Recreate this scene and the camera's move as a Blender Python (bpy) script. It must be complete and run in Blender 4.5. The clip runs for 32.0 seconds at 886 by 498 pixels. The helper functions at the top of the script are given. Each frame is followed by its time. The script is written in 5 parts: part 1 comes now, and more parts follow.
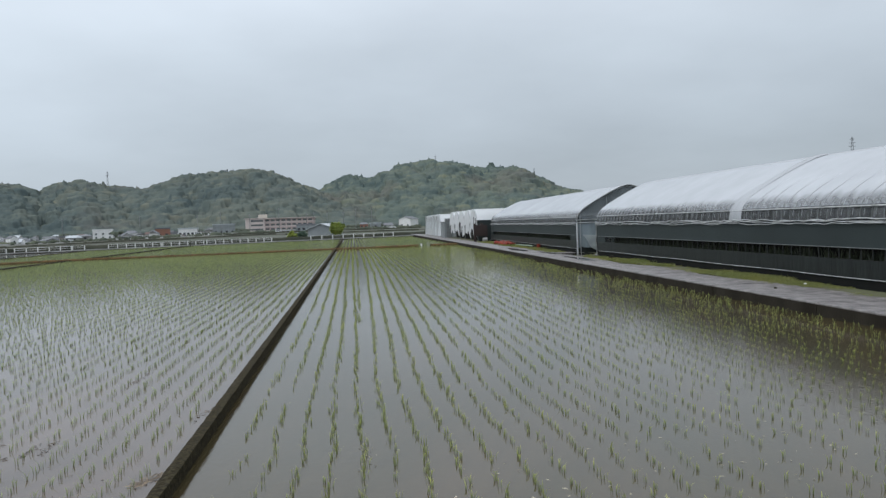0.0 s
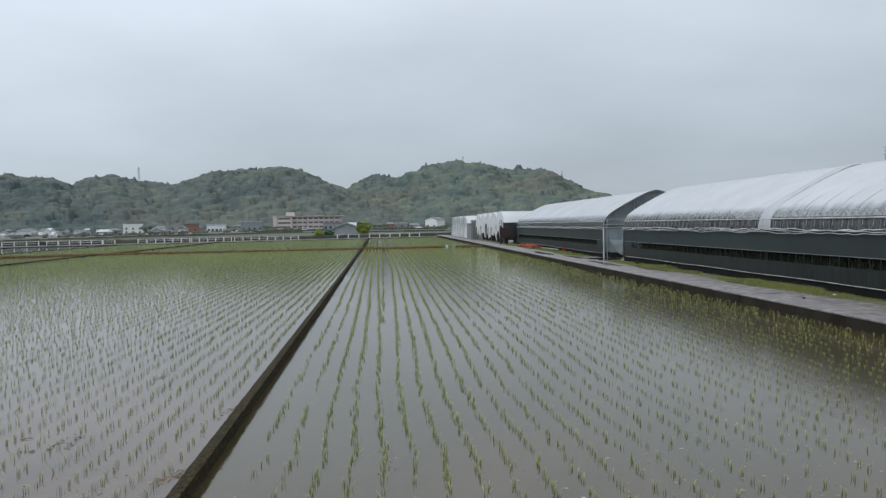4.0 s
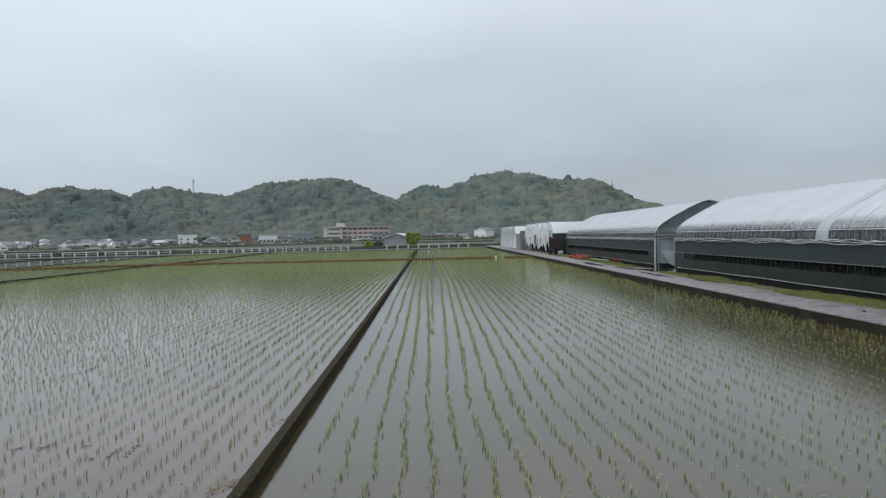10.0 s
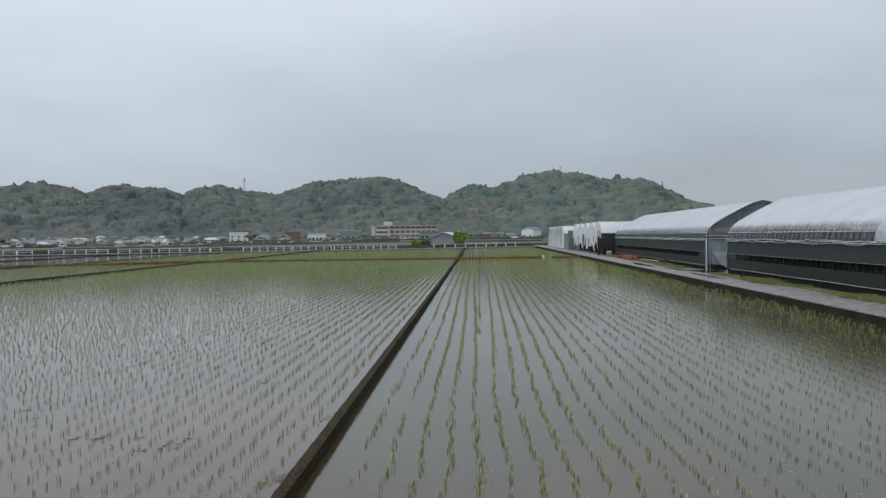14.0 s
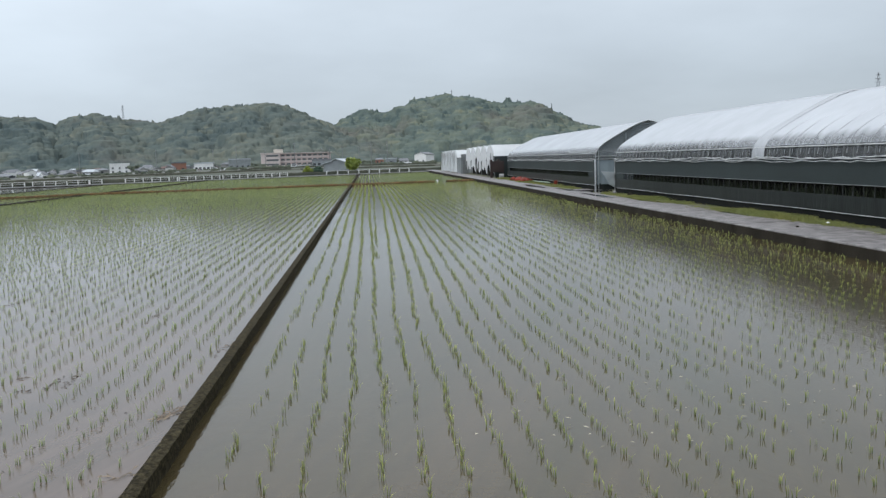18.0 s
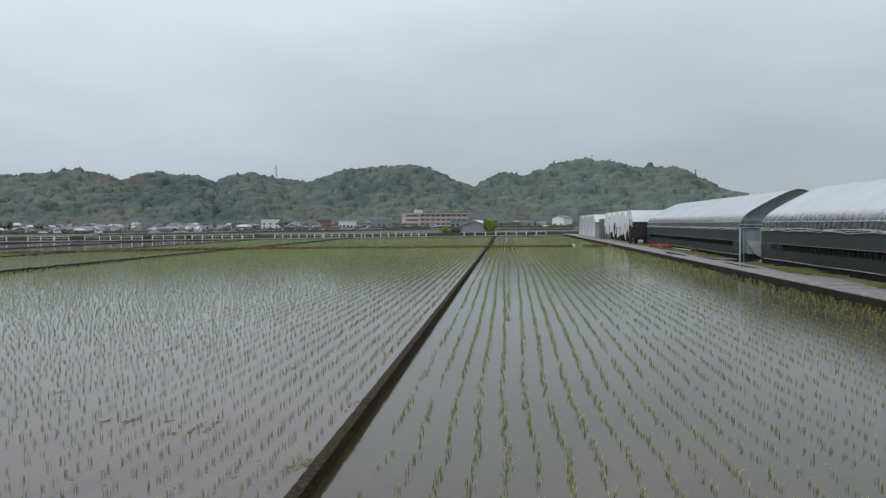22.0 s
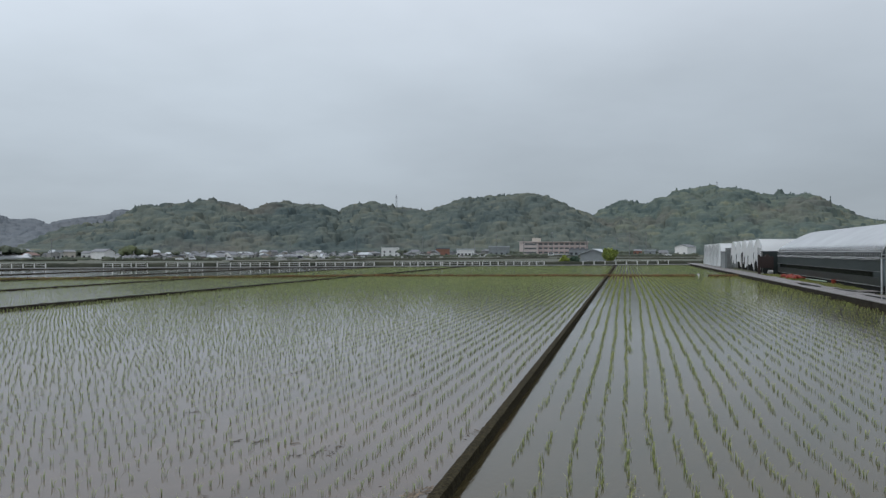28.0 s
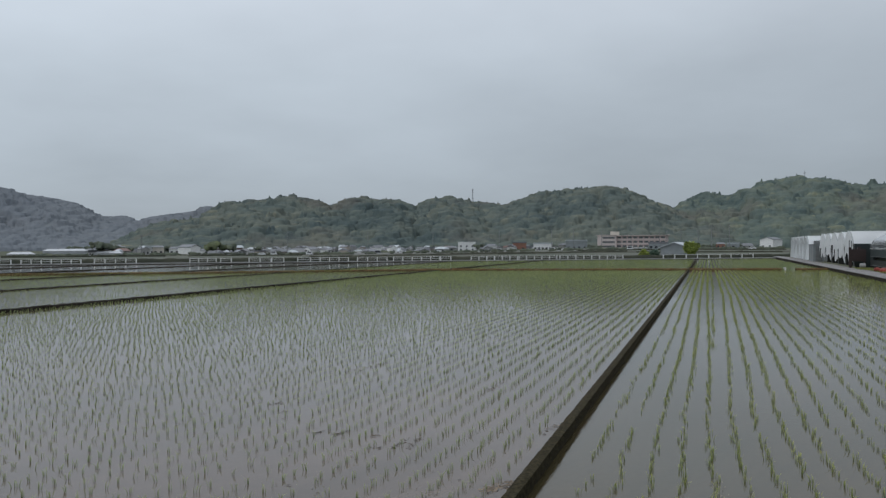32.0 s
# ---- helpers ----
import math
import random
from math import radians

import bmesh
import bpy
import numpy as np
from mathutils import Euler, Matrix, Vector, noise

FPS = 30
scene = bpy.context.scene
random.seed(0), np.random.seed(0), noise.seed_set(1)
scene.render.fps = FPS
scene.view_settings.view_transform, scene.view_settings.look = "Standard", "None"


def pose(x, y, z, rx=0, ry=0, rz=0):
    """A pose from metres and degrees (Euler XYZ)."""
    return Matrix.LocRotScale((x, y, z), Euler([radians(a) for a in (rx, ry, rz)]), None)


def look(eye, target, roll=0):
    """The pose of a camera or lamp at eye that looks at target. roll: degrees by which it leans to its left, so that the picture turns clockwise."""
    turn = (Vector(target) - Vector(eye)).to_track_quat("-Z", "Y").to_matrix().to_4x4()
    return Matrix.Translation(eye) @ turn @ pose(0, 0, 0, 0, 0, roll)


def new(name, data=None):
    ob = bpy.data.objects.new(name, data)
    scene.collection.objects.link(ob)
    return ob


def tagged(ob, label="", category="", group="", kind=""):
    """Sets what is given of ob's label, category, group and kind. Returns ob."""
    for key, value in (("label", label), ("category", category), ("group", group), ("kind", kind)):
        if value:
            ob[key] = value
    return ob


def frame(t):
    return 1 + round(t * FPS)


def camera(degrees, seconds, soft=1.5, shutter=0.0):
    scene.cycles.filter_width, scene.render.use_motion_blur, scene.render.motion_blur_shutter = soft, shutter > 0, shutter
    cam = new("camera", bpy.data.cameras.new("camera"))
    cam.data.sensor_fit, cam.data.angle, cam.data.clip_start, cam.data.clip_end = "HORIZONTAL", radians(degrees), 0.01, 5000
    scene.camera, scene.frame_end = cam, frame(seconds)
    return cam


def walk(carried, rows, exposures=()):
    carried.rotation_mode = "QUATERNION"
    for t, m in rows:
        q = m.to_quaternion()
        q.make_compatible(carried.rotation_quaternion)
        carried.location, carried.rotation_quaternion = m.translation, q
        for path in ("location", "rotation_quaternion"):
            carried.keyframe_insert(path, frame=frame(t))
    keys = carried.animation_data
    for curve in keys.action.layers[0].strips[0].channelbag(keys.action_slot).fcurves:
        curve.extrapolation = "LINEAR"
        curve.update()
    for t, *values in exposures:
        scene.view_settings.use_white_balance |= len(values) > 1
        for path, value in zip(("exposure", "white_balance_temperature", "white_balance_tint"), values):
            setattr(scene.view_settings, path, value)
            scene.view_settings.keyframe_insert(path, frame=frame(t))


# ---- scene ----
cam = camera(56.5, 32.0, 1.38)
PATH = [
    (0, (0.015, -0.027, 2.186), (2.178, 19.845, 1.546), -1.95),
    (0.5, (0.023, -0.043, 2.198), (1.944, 19.854, 1.555), -1.75),
    (1, (0.009, -0.015, 2.190), (1.637, 19.913, 1.721), -1.55),
    (1.5, (0.017, -0.054, 2.204), (1.502, 19.889, 1.995), -1.41),
    (2, (0.012, -0.039, 2.203), (1.473, 19.907, 2.057), -0.97),
    (2.5, (0.005, -0.040, 2.198), (1.607, 19.892, 1.802), -0.41),
    (3, (0.015, -0.024, 2.191), (1.767, 19.891, 1.634), -0.29),
    (3.5, (0.033, -0.050, 2.208), (1.591, 19.879, 1.591), -0.55),
    (5.5, (0.028, -0.043, 2.243), (1.783, 19.873, 1.737), -1.67),
    (6, (0.034, -0.060, 2.247), (1.887, 19.844, 1.619), -1.50),
    (6.5, (0.015, -0.005, 2.234), (1.936, 19.892, 1.588), -1.43),
    (7, (0.008, -0.006, 2.233), (1.909, 19.897, 1.732), -1.48),
    (7.5, (0.013, -0.034, 2.247), (1.830, 19.879, 1.840), -1.38),
    (8, (0.025, -0.032, 2.244), (1.575, 19.904, 1.890), -1.41),
    (8.5, (0.023, -0.038, 2.248), (1.167, 19.927, 1.938), -1.25),
    (9, (0.025, -0.040, 2.245), (0.867, 19.940, 1.918), -1.17),
    (9.5, (0.019, -0.043, 2.247), (0.580, 19.946, 1.923), -1.06),
    (10, (0.022, -0.061, 2.252), (0.385, 19.933, 1.922), -0.88),
    (10.5, (0.015, -0.030, 2.243), (0.248, 19.965, 1.880), -0.71),
    (11, (0.012, -0.049, 2.249), (0.122, 19.950, 2.003), -0.59),
    (11.5, (0.014, -0.038, 2.248), (0.046, 19.961, 2.086), -0.59),
    (12, (0.006, -0.030, 2.239), (-0.049, 19.969, 2.062), -0.27),
    (12.5, (0.018, -0.060, 2.251), (-0.221, 19.938, 2.073), -0.07),
    (13, (0.013, -0.023, 2.240), (-0.447, 19.971, 1.998), -0.09),
    (13.5, (0.018, -0.029, 2.239), (-0.707, 19.955, 1.915), 0.04),
    (14, (0.013, -0.033, 2.240), (-0.766, 19.949, 1.903), -0.49),
    (14.5, (-0.008, -0.040, 2.244), (-0.601, 19.946, 1.818), -0.96),
    (16.5, (-0.096, 0.058, 2.219), (0.437, 20.031, 1.326), -0.18),
    (17, (-0.091, 0.058, 2.197), (1.344, 19.940, 0.577), -1.18),
    (17.5, (-0.067, 0.096, 2.168), (2.129, 19.852, -0.038), -2.30),
    (18, (-0.025, 0.100, 2.184), (1.709, 19.906, 0.012), -1.66),
    (18.5, (0.033, 0.107, 2.188), (1.313, 19.957, 0.106), -0.52),
    (19, (0.036, 0.092, 2.193), (0.783, 19.991, 0.331), -0.68),
    (19.5, (0.034, 0.082, 2.197), (0.254, 20.014, 0.570), -0.99),
    (20, (0.034, 0.071, 2.205), (-0.378, 20.018, 0.819), -0.97),
    (20.5, (0.030, 0.062, 2.208), (-0.874, 20.008, 1.052), -0.78),
    (21, (0.033, 0.045, 2.214), (-1.048, 19.993, 1.259), -0.68),
    (21.5, (0.034, 0.041, 2.214), (-1.215, 19.987, 1.431), -0.59),
    (22, (0.031, 0.027, 2.218), (-1.481, 19.960, 1.597), -0.22),
    (22.5, (0.024, 0.022, 2.222), (-1.789, 19.935, 1.787), 0.28),
    (23, (0.016, 0.038, 2.221), (-2.105, 19.923, 1.968), 0.69),
    (23.5, (0.008, 0.031, 2.224), (-2.230, 19.906, 2.155), 0.85),
    (24, (0.013, 0.021, 2.225), (-2.316, 19.885, 2.245), 0.73),
    (24.5, (0.023, 0.005, 2.232), (-2.516, 19.843, 2.239), 0.63),
    (25, (0.015, 0.015, 2.227), (-2.705, 19.829, 2.177), 0.55),
    (25.5, (0.012, 0.028, 2.224), (-2.934, 19.810, 2.148), 0.47),
    (27.5, (0.000, 0.015, 2.226), (-4.097, 19.591, 2.210), 0.09),
    (28, (-0.001, 0.022, 2.225), (-4.326, 19.548, 2.297), -0.01),
    (28.5, (0.003, 0.009, 2.233), (-4.622, 19.467, 2.332), -0.17),
    (29, (-0.006, 0.012, 2.227), (-4.980, 19.384, 2.260), -0.21),
    (29.5, (-0.013, 0.014, 2.229), (-5.147, 19.344, 2.194), -0.03),
    (30, (-0.010, 0.016, 2.231), (-5.256, 19.315, 2.179), -0.04),
    (30.5, (-0.010, 0.016, 2.224), (-5.438, 19.265, 2.189), -0.14),
    (31, (-0.007, -0.000, 2.231), (-5.738, 19.161, 2.229), -0.15),
    (31.5, (-0.003, -0.010, 2.237), (-6.016, 19.064, 2.240), -0.19),
    (32, (-0.013, 0.005, 2.229), (-6.127, 19.047, 2.165), -0.26),
]
EXPOSURES = [(0, 0.31), (6, 0.30), (11, 0.27), (12, 0.17), (13, 0.18), (14, 0.16), (16, 0.2), (17, 0.27), (17.5, 0.47), (18, 0.53), (19, 0.50), (21, 0.25), (23, 0.15), (24, 0.02), (25, 0.07), (28, 0.03), (31, 0.03), (32, -0.12)]
walk(cam, [(t, look(eye, target, roll)) for t, eye, target, roll in PATH], EXPOSURES)

# ---- sky and light: a rainy overcast day ----
SUN_EL, SUN_AZ = radians(55), radians(-115)   # bearing from +y, to the right
world = bpy.data.worlds.new("overcast_sky")
scene.world = world
world.use_nodes = True
wn, wl = world.node_tree.nodes, world.node_tree.links
wn.clear()


def wnode(kind, **inputs):
    n = wn.new(kind)
    for k, v in inputs.items():
        n.inputs[k].default_value = v
    return n


w_out, w_bg = wnode("ShaderNodeOutputWorld"), wnode("ShaderNodeBackground")
w_co, w_sep = wnode("ShaderNodeTexCoord"), wnode("ShaderNodeSeparateXYZ")
wl.new(w_co.outputs["Generated"], w_sep.inputs[0])
# cloud sheet: directions are laid on a flat layer overhead
w_add = wnode("ShaderNodeMath")
w_add.operation = "ADD"
w_add.inputs[1].default_value = 0.22
wl.new(w_sep.outputs["Z"], w_add.inputs[0])
w_max = wnode("ShaderNodeMath")
w_max.operation = "MAXIMUM"
w_max.inputs[1].default_value = 0.12
wl.new(w_add.outputs[0], w_max.inputs[0])
w_div = wnode("ShaderNodeVectorMath")
w_div.operation = "DIVIDE"
w_comb = wnode("ShaderNodeCombineXYZ")
for k in "XYZ":
    wl.new(w_max.outputs[0], w_comb.inputs[k])
wl.new(w_co.outputs["Generated"], w_div.inputs[0])
wl.new(w_comb.outputs[0], w_div.inputs[1])
w_noise = wnode("ShaderNodeTexNoise", Scale=0.9, Detail=5.0, Roughness=0.52)
wl.new(w_div.outputs[0], w_noise.inputs["Vector"])
w_cloud = wnode("ShaderNodeMapRange")
for k, v in (("From Min", 0.3), ("From Max", 0.7), ("To Min", 0.90), ("To Max", 1.10)):
    w_cloud.inputs[k].default_value = v
wl.new(w_noise.outputs["Fac"], w_cloud.inputs["Value"])
w_ramp = wnode("ShaderNodeValToRGB")
w_ramp.color_ramp.elements[0].position, w_ramp.color_ramp.elements[0].color = 0.0, (0.343, 0.394, 0.450, 1)
w_ramp.color_ramp.elements[1].position, w_ramp.color_ramp.elements[1].color = 0.42, (0.685, 0.744, 0.828, 1)
for at, c in ((0.08, (0.389, 0.444, 0.501, 1)), (0.2, (0.496, 0.560, 0.626, 1))):
    e = w_ramp.color_ramp.elements.new(at)
    e.color = c
wl.new(w_sep.outputs["Z"], w_ramp.inputs[0])
w_mul = wnode("ShaderNodeVectorMath")
w_mul.operation = "SCALE"
wl.new(w_ramp.outputs[0], w_mul.inputs[0])
# thinner cloud, so a brighter sky, round the hidden sun
w_dot = wnode("ShaderNodeVectorMath")
w_dot.operation = "DOT_PRODUCT"
w_dot.inputs[1].default_value = (math.cos(SUN_EL) * math.sin(SUN_AZ), math.cos(SUN_EL) * math.cos(SUN_AZ), math.sin(SUN_EL))
wl.new(w_co.outputs["Generated"], w_dot.inputs[0])
w_glow = wnode("ShaderNodeMapRange")
for k, v in (("From Min", -1.0), ("From Max", 1.0), ("To Min", 0.62), ("To Max", 1.52)):
    w_glow.inputs[k].default_value = v
wl.new(w_dot.outputs["Value"], w_glow.inputs["Value"])
w_both = wnode("ShaderNodeMath")
w_both.operation = "MULTIPLY"
wl.new(w_cloud.outputs[0], w_both.inputs[0])
wl.new(w_glow.outputs[0], w_both.inputs[1])
wl.new(w_both.outputs[0], w_mul.inputs["Scale"])
w_sky = wnode("ShaderNodeTexSky")
w_sky.sky_type, w_sky.sun_disc = "NISHITA", False
w_sky.sun_elevation, w_sky.sun_rotation = SUN_EL, SUN_AZ
w_scl = wnode("ShaderNodeVectorMath")
w_scl.operation = "SCALE"
w_scl.inputs["Scale"].default_value = 0.08
wl.new(w_sky.outputs[0], w_scl.inputs[0])
w_mix = wnode("ShaderNodeMix")
w_mix.data_type = "RGBA"
w_mix.inputs["Factor"].default_value = 0.92
wl.new(w_scl.outputs[0], w_mix.inputs["A"])
wl.new(w_mul.outputs[0], w_mix.inputs["B"])
wl.new(w_mix.outputs["Result"], w_bg.inputs["Color"])
w_bg.inputs["Strength"].default_value = 1.0
wl.new(w_bg.outputs[0], w_out.inputs[0])

sun = bpy.data.lights.new("sun", "SUN")
sun.energy, sun.angle, sun.color = 0.9, radians(25), (1.0, 0.97, 0.93)
sun_ob = new("sun", sun)
sun_ob.matrix_world = look((60 * math.cos(SUN_EL) * math.sin(SUN_AZ), 60 * math.cos(SUN_EL) * math.cos(SUN_AZ), 60 * math.sin(SUN_EL)), (0, 0, 0))


# ---- materials ----
def mat(name, col, col2=None, scale=2.0, rough=0.7, bump=0.0, bscale=30.0, metal=0.0, stretch=(1, 1, 1),
        island=0.0, obrand=0.0, fine=0.25, ior=1.5, lo=0.35, hi=0.65, trans=0.0, spec=0.5, alpha=1.0):
    """A surface with two scales of variation: broad patches between two colours, and fine grain."""
    m = bpy.data.materials.new(name)
    m.use_nodes = True
    n, l = m.node_tree.nodes, m.node_tree.links
    b = n["Principled BSDF"]
    b.inputs["Roughness"].default_value = rough
    b.inputs["Metallic"].default_value = metal
    b.inputs["IOR"].default_value = ior
    b.inputs["Specular IOR Level"].default_value = spec
    b.inputs["Alpha"].default_value = alpha
    b.inputs["Transmission Weight"].default_value = trans
    co, mp = n.new("ShaderNodeTexCoord"), n.new("ShaderNodeMapping")
    mp.inputs["Scale"].default_value = stretch
    l.new(co.outputs["Object"], mp.inputs[0])
    big, small = n.new("ShaderNodeTexNoise"), n.new("ShaderNodeTexNoise")
    big.inputs["Scale"].default_value, big.inputs["Detail"].default_value = scale, 5
    small.inputs["Scale"].default_value, small.inputs["Detail"].default_value = bscale, 3
    l.new(mp.outputs[0], big.inputs["Vector"])
    l.new(mp.outputs[0], small.inputs["Vector"])
    rg = n.new("ShaderNodeMapRange")
    rg.inputs["From Min"].default_value, rg.inputs["From Max"].default_value = lo, hi
    l.new(big.outputs["Fac"], rg.inputs["Value"])
    mx = n.new("ShaderNodeMix")
    mx.data_type = "RGBA"
    mx.inputs["A"].default_value = (*col, 1)
    mx.inputs["B"].default_value = (*(col2 or [c * 0.75 for c in col]), 1)
    l.new(rg.outputs[0], mx.inputs["Factor"])
    hs = n.new("ShaderNodeHueSaturation")
    l.new(mx.outputs["Result"], hs.inputs["Color"])
    val = n.new("ShaderNodeMapRange")
    val.inputs["To Min"].default_value, val.inputs["To Max"].default_value = 1 - fine, 1 + fine
    l.new(small.outputs["Fac"], val.inputs["Value"])
    src = val.outputs[0]
    for amount, kind, out in ((island, "ShaderNodeNewGeometry", "Random Per Island"), (obrand, "ShaderNodeObjectInfo", "Random")):
        if amount:
            r, rr, mm = n.new(kind), n.new("ShaderNodeMapRange"), n.new("ShaderNodeMath")
            rr.inputs["To Min"].default_value, rr.inputs["To Max"].default_value = 1 - amount, 1 + amount
            l.new(r.outputs[out], rr.inputs["Value"])
            mm.operation = "MULTIPLY"
            l.new(src, mm.inputs[0])
            l.new(rr.outputs[0], mm.inputs[1])
            src = mm.outputs[0]
    l.new(src, hs.inputs["Value"])
    l.new(hs.outputs[0], b.inputs["Base Color"])
    if bump:
        bp = n.new("ShaderNodeBump")
        bp.inputs["Strength"].default_value, bp.inputs["Distance"].default_value = bump, 0.02
        l.new(small.outputs["Fac"], bp.inputs["Height"])
        l.new(bp.outputs[0], b.inputs["Normal"])
    return m


BREEZE = radians(70)


def water_mat(name, mud, mud2, ripple, ior=1.35, chop=8.0):
    """Shallow muddy water: silt below, a nearly smooth surface with faint ripples above."""
    m = mat(name, mud, mud2, scale=0.6, rough=0.06, fine=0.3, bscale=6.0, ior=ior, lo=0.3, hi=0.7)
    n, l = m.node_tree.nodes, m.node_tree.links
    b = n["Principled BSDF"]
    lanes = n["Mapping"]                                # silt lanes along the breeze; reflection streaks of ripples are in this colour too
    lanes.vector_type = "TEXTURE"
    lanes.inputs["Rotation"].default_value, lanes.inputs["Scale"].default_value = (0, 0, BREEZE), (3.5, 0.6, 1.0)
    co, mp = n.new("ShaderNodeTexCoord"), n.new("ShaderNodeMapping")
    mp.inputs["Scale"].default_value = (1.0, 0.45, 1.0)
    l.new(co.outputs["Object"], mp.inputs[0])
    streak, wind = n.new("ShaderNodeTexNoise"), n.new("ShaderNodeMapping")      # lanes of rougher water along the breeze
    wind.vector_type = "TEXTURE"
    wind.inputs["Rotation"].default_value, wind.inputs["Scale"].default_value = (0, 0, BREEZE), (6.0, 0.9, 1.0)
    streak.inputs["Scale"].default_value, streak.inputs["Detail"].default_value = 0.8, 3
    l.new(co.outputs["Object"], wind.inputs[0])
    l.new(wind.outputs[0], streak.inputs["Vector"])
    a, c = n.new("ShaderNodeTexNoise"), n.new("ShaderNodeTexNoise")
    a.inputs["Scale"].default_value, a.inputs["Detail"].default_value = chop, 4
    c.inputs["Scale"].default_value, c.inputs["Detail"].default_value = 0.25, 2
    l.new(mp.outputs[0], a.inputs["Vector"])
    l.new(co.outputs["Object"], c.inputs["Vector"])
    mul = n.new("ShaderNodeMath")
    mul.operation = "MULTIPLY"
    l.new(a.outputs["Fac"], mul.inputs[0])
    l.new(c.outputs["Fac"], mul.inputs[1])
    bp = n.new("ShaderNodeBump")
    bp.inputs["Strength"].default_value, bp.inputs["Distance"].default_value = ripple, 0.02
    l.new(mul.outputs[0], bp.inputs["Height"])
    l.new(bp.outputs[0], b.inputs["Normal"])
    rr = n.new("ShaderNodeMapRange")
    rr.inputs["From Min"].default_value, rr.inputs["From Max"].default_value = 0.35, 0.65
    rr.inputs["To Min"].default_value, rr.inputs["To Max"].default_value = 0.05, 0.09
    l.new(streak.outputs["Fac"], rr.inputs["Value"])
    l.new(rr.outputs[0], b.inputs["Roughness"])
    return m


M_WATER = water_mat("paddy_water", (0.062, 0.045, 0.022), (0.043, 0.037, 0.016), 0.3, 1.36, 18.0)
M_WATER_L = water_mat("paddy_water_silty", (0.111, 0.081, 0.063), (0.069, 0.053, 0.039), 0.26, 1.35, 12.0)
M_SOIL = mat("field_soil", (0.095, 0.10, 0.07), (0.07, 0.08, 0.055), 0.05, 0.95, 0.4, 3.0, spec=0.1)
M_MOSS = mat("mossy_concrete", (0.017, 0.014, 0.007), (0.070, 0.058, 0.031), 26.0, 0.9, 1.0, 60.0, fine=0.8, spec=0.1, lo=0.4, hi=0.72)
M_BANK = mat("earth_bank", (0.085, 0.055, 0.026), (0.105, 0.080, 0.036), 0.8, 0.9, 0.7, 12.0, fine=0.4, spec=0.2)
M_CONC = mat("wet_concrete", (0.205, 0.188, 0.180), (0.092, 0.084, 0.080), 3.2, 0.5, 0.6, 34.0, fine=0.9, spec=0.4, lo=0.4, hi=0.62)
M_KERB = mat("stained_kerb_concrete", (0.019, 0.016, 0.012), (0.034, 0.030, 0.023), 1.2, 0.8, 0.6, 25.0, stretch=(1, 1, 0.35), fine=0.3, spec=0.06)
M_PALE = mat("pale_weathered_concrete", (0.42, 0.42, 0.41), (0.22, 0.22, 0.21), 0.35, 0.7, 0.3, 20.0, fine=0.25)
M_ASPH = mat("wet_asphalt", (0.06, 0.06, 0.06), (0.045, 0.045, 0.047), 0.6, 0.4, 0.5, 60.0)
M_YARD = mat("yard_ground", (0.10, 0.095, 0.055), (0.085, 0.10, 0.035), 0.5, 0.85, 0.5, 14.0)


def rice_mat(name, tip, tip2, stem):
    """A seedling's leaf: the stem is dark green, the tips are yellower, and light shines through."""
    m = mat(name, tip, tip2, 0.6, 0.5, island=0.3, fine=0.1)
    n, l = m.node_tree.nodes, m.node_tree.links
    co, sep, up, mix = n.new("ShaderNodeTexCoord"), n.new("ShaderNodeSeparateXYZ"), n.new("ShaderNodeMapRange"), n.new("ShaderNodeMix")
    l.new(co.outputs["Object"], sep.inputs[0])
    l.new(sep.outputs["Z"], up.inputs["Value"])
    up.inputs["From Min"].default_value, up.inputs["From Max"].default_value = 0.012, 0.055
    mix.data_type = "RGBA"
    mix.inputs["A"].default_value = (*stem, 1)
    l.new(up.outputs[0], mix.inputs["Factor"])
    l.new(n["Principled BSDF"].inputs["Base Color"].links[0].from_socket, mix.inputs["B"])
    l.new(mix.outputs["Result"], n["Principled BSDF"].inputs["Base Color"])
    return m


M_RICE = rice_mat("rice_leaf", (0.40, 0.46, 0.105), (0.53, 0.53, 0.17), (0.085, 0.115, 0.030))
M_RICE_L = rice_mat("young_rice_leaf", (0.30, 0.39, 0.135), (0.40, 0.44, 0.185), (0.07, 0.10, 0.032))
M_GRASS = mat("wet_grass", (0.110, 0.145, 0.036), (0.215, 0.210, 0.062), 0.5, 0.6, island=0.35, fine=0.2)
M_STRAW = mat("dead_straw", (0.30, 0.155, 0.06), (0.20, 0.11, 0.048), 1.0, 0.8, island=0.35, fine=0.2)
M_FILM = mat("white_plastic_film", (0.352, 0.369, 0.382), (0.308, 0.323, 0.336), 0.45, 0.25, 0.3, 1.6, fine=0.08, spec=1.0, ior=1.6)
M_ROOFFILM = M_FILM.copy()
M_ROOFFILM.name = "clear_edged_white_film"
fn, fl = M_ROOFFILM.node_tree.nodes, M_ROOFFILM.node_tree.links        # opacity falls towards the clear lower edge and darkens the lower roof
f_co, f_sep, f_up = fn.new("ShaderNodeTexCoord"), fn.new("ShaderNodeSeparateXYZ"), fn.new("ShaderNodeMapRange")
f_map, f_streak, f_edge = fn.new("ShaderNodeMapping"), fn.new("ShaderNodeTexNoise"), fn.new("ShaderNodeMath")
f_map.inputs["Scale"].default_value = (0.5, 2.0, 0.25)                  # uneven streaks break up the edge
f_streak.inputs["Scale"].default_value, f_streak.inputs["Detail"].default_value = 1.6, 4
f_edge.operation = "MULTIPLY_ADD"
f_edge.inputs[1].default_value = 0.36
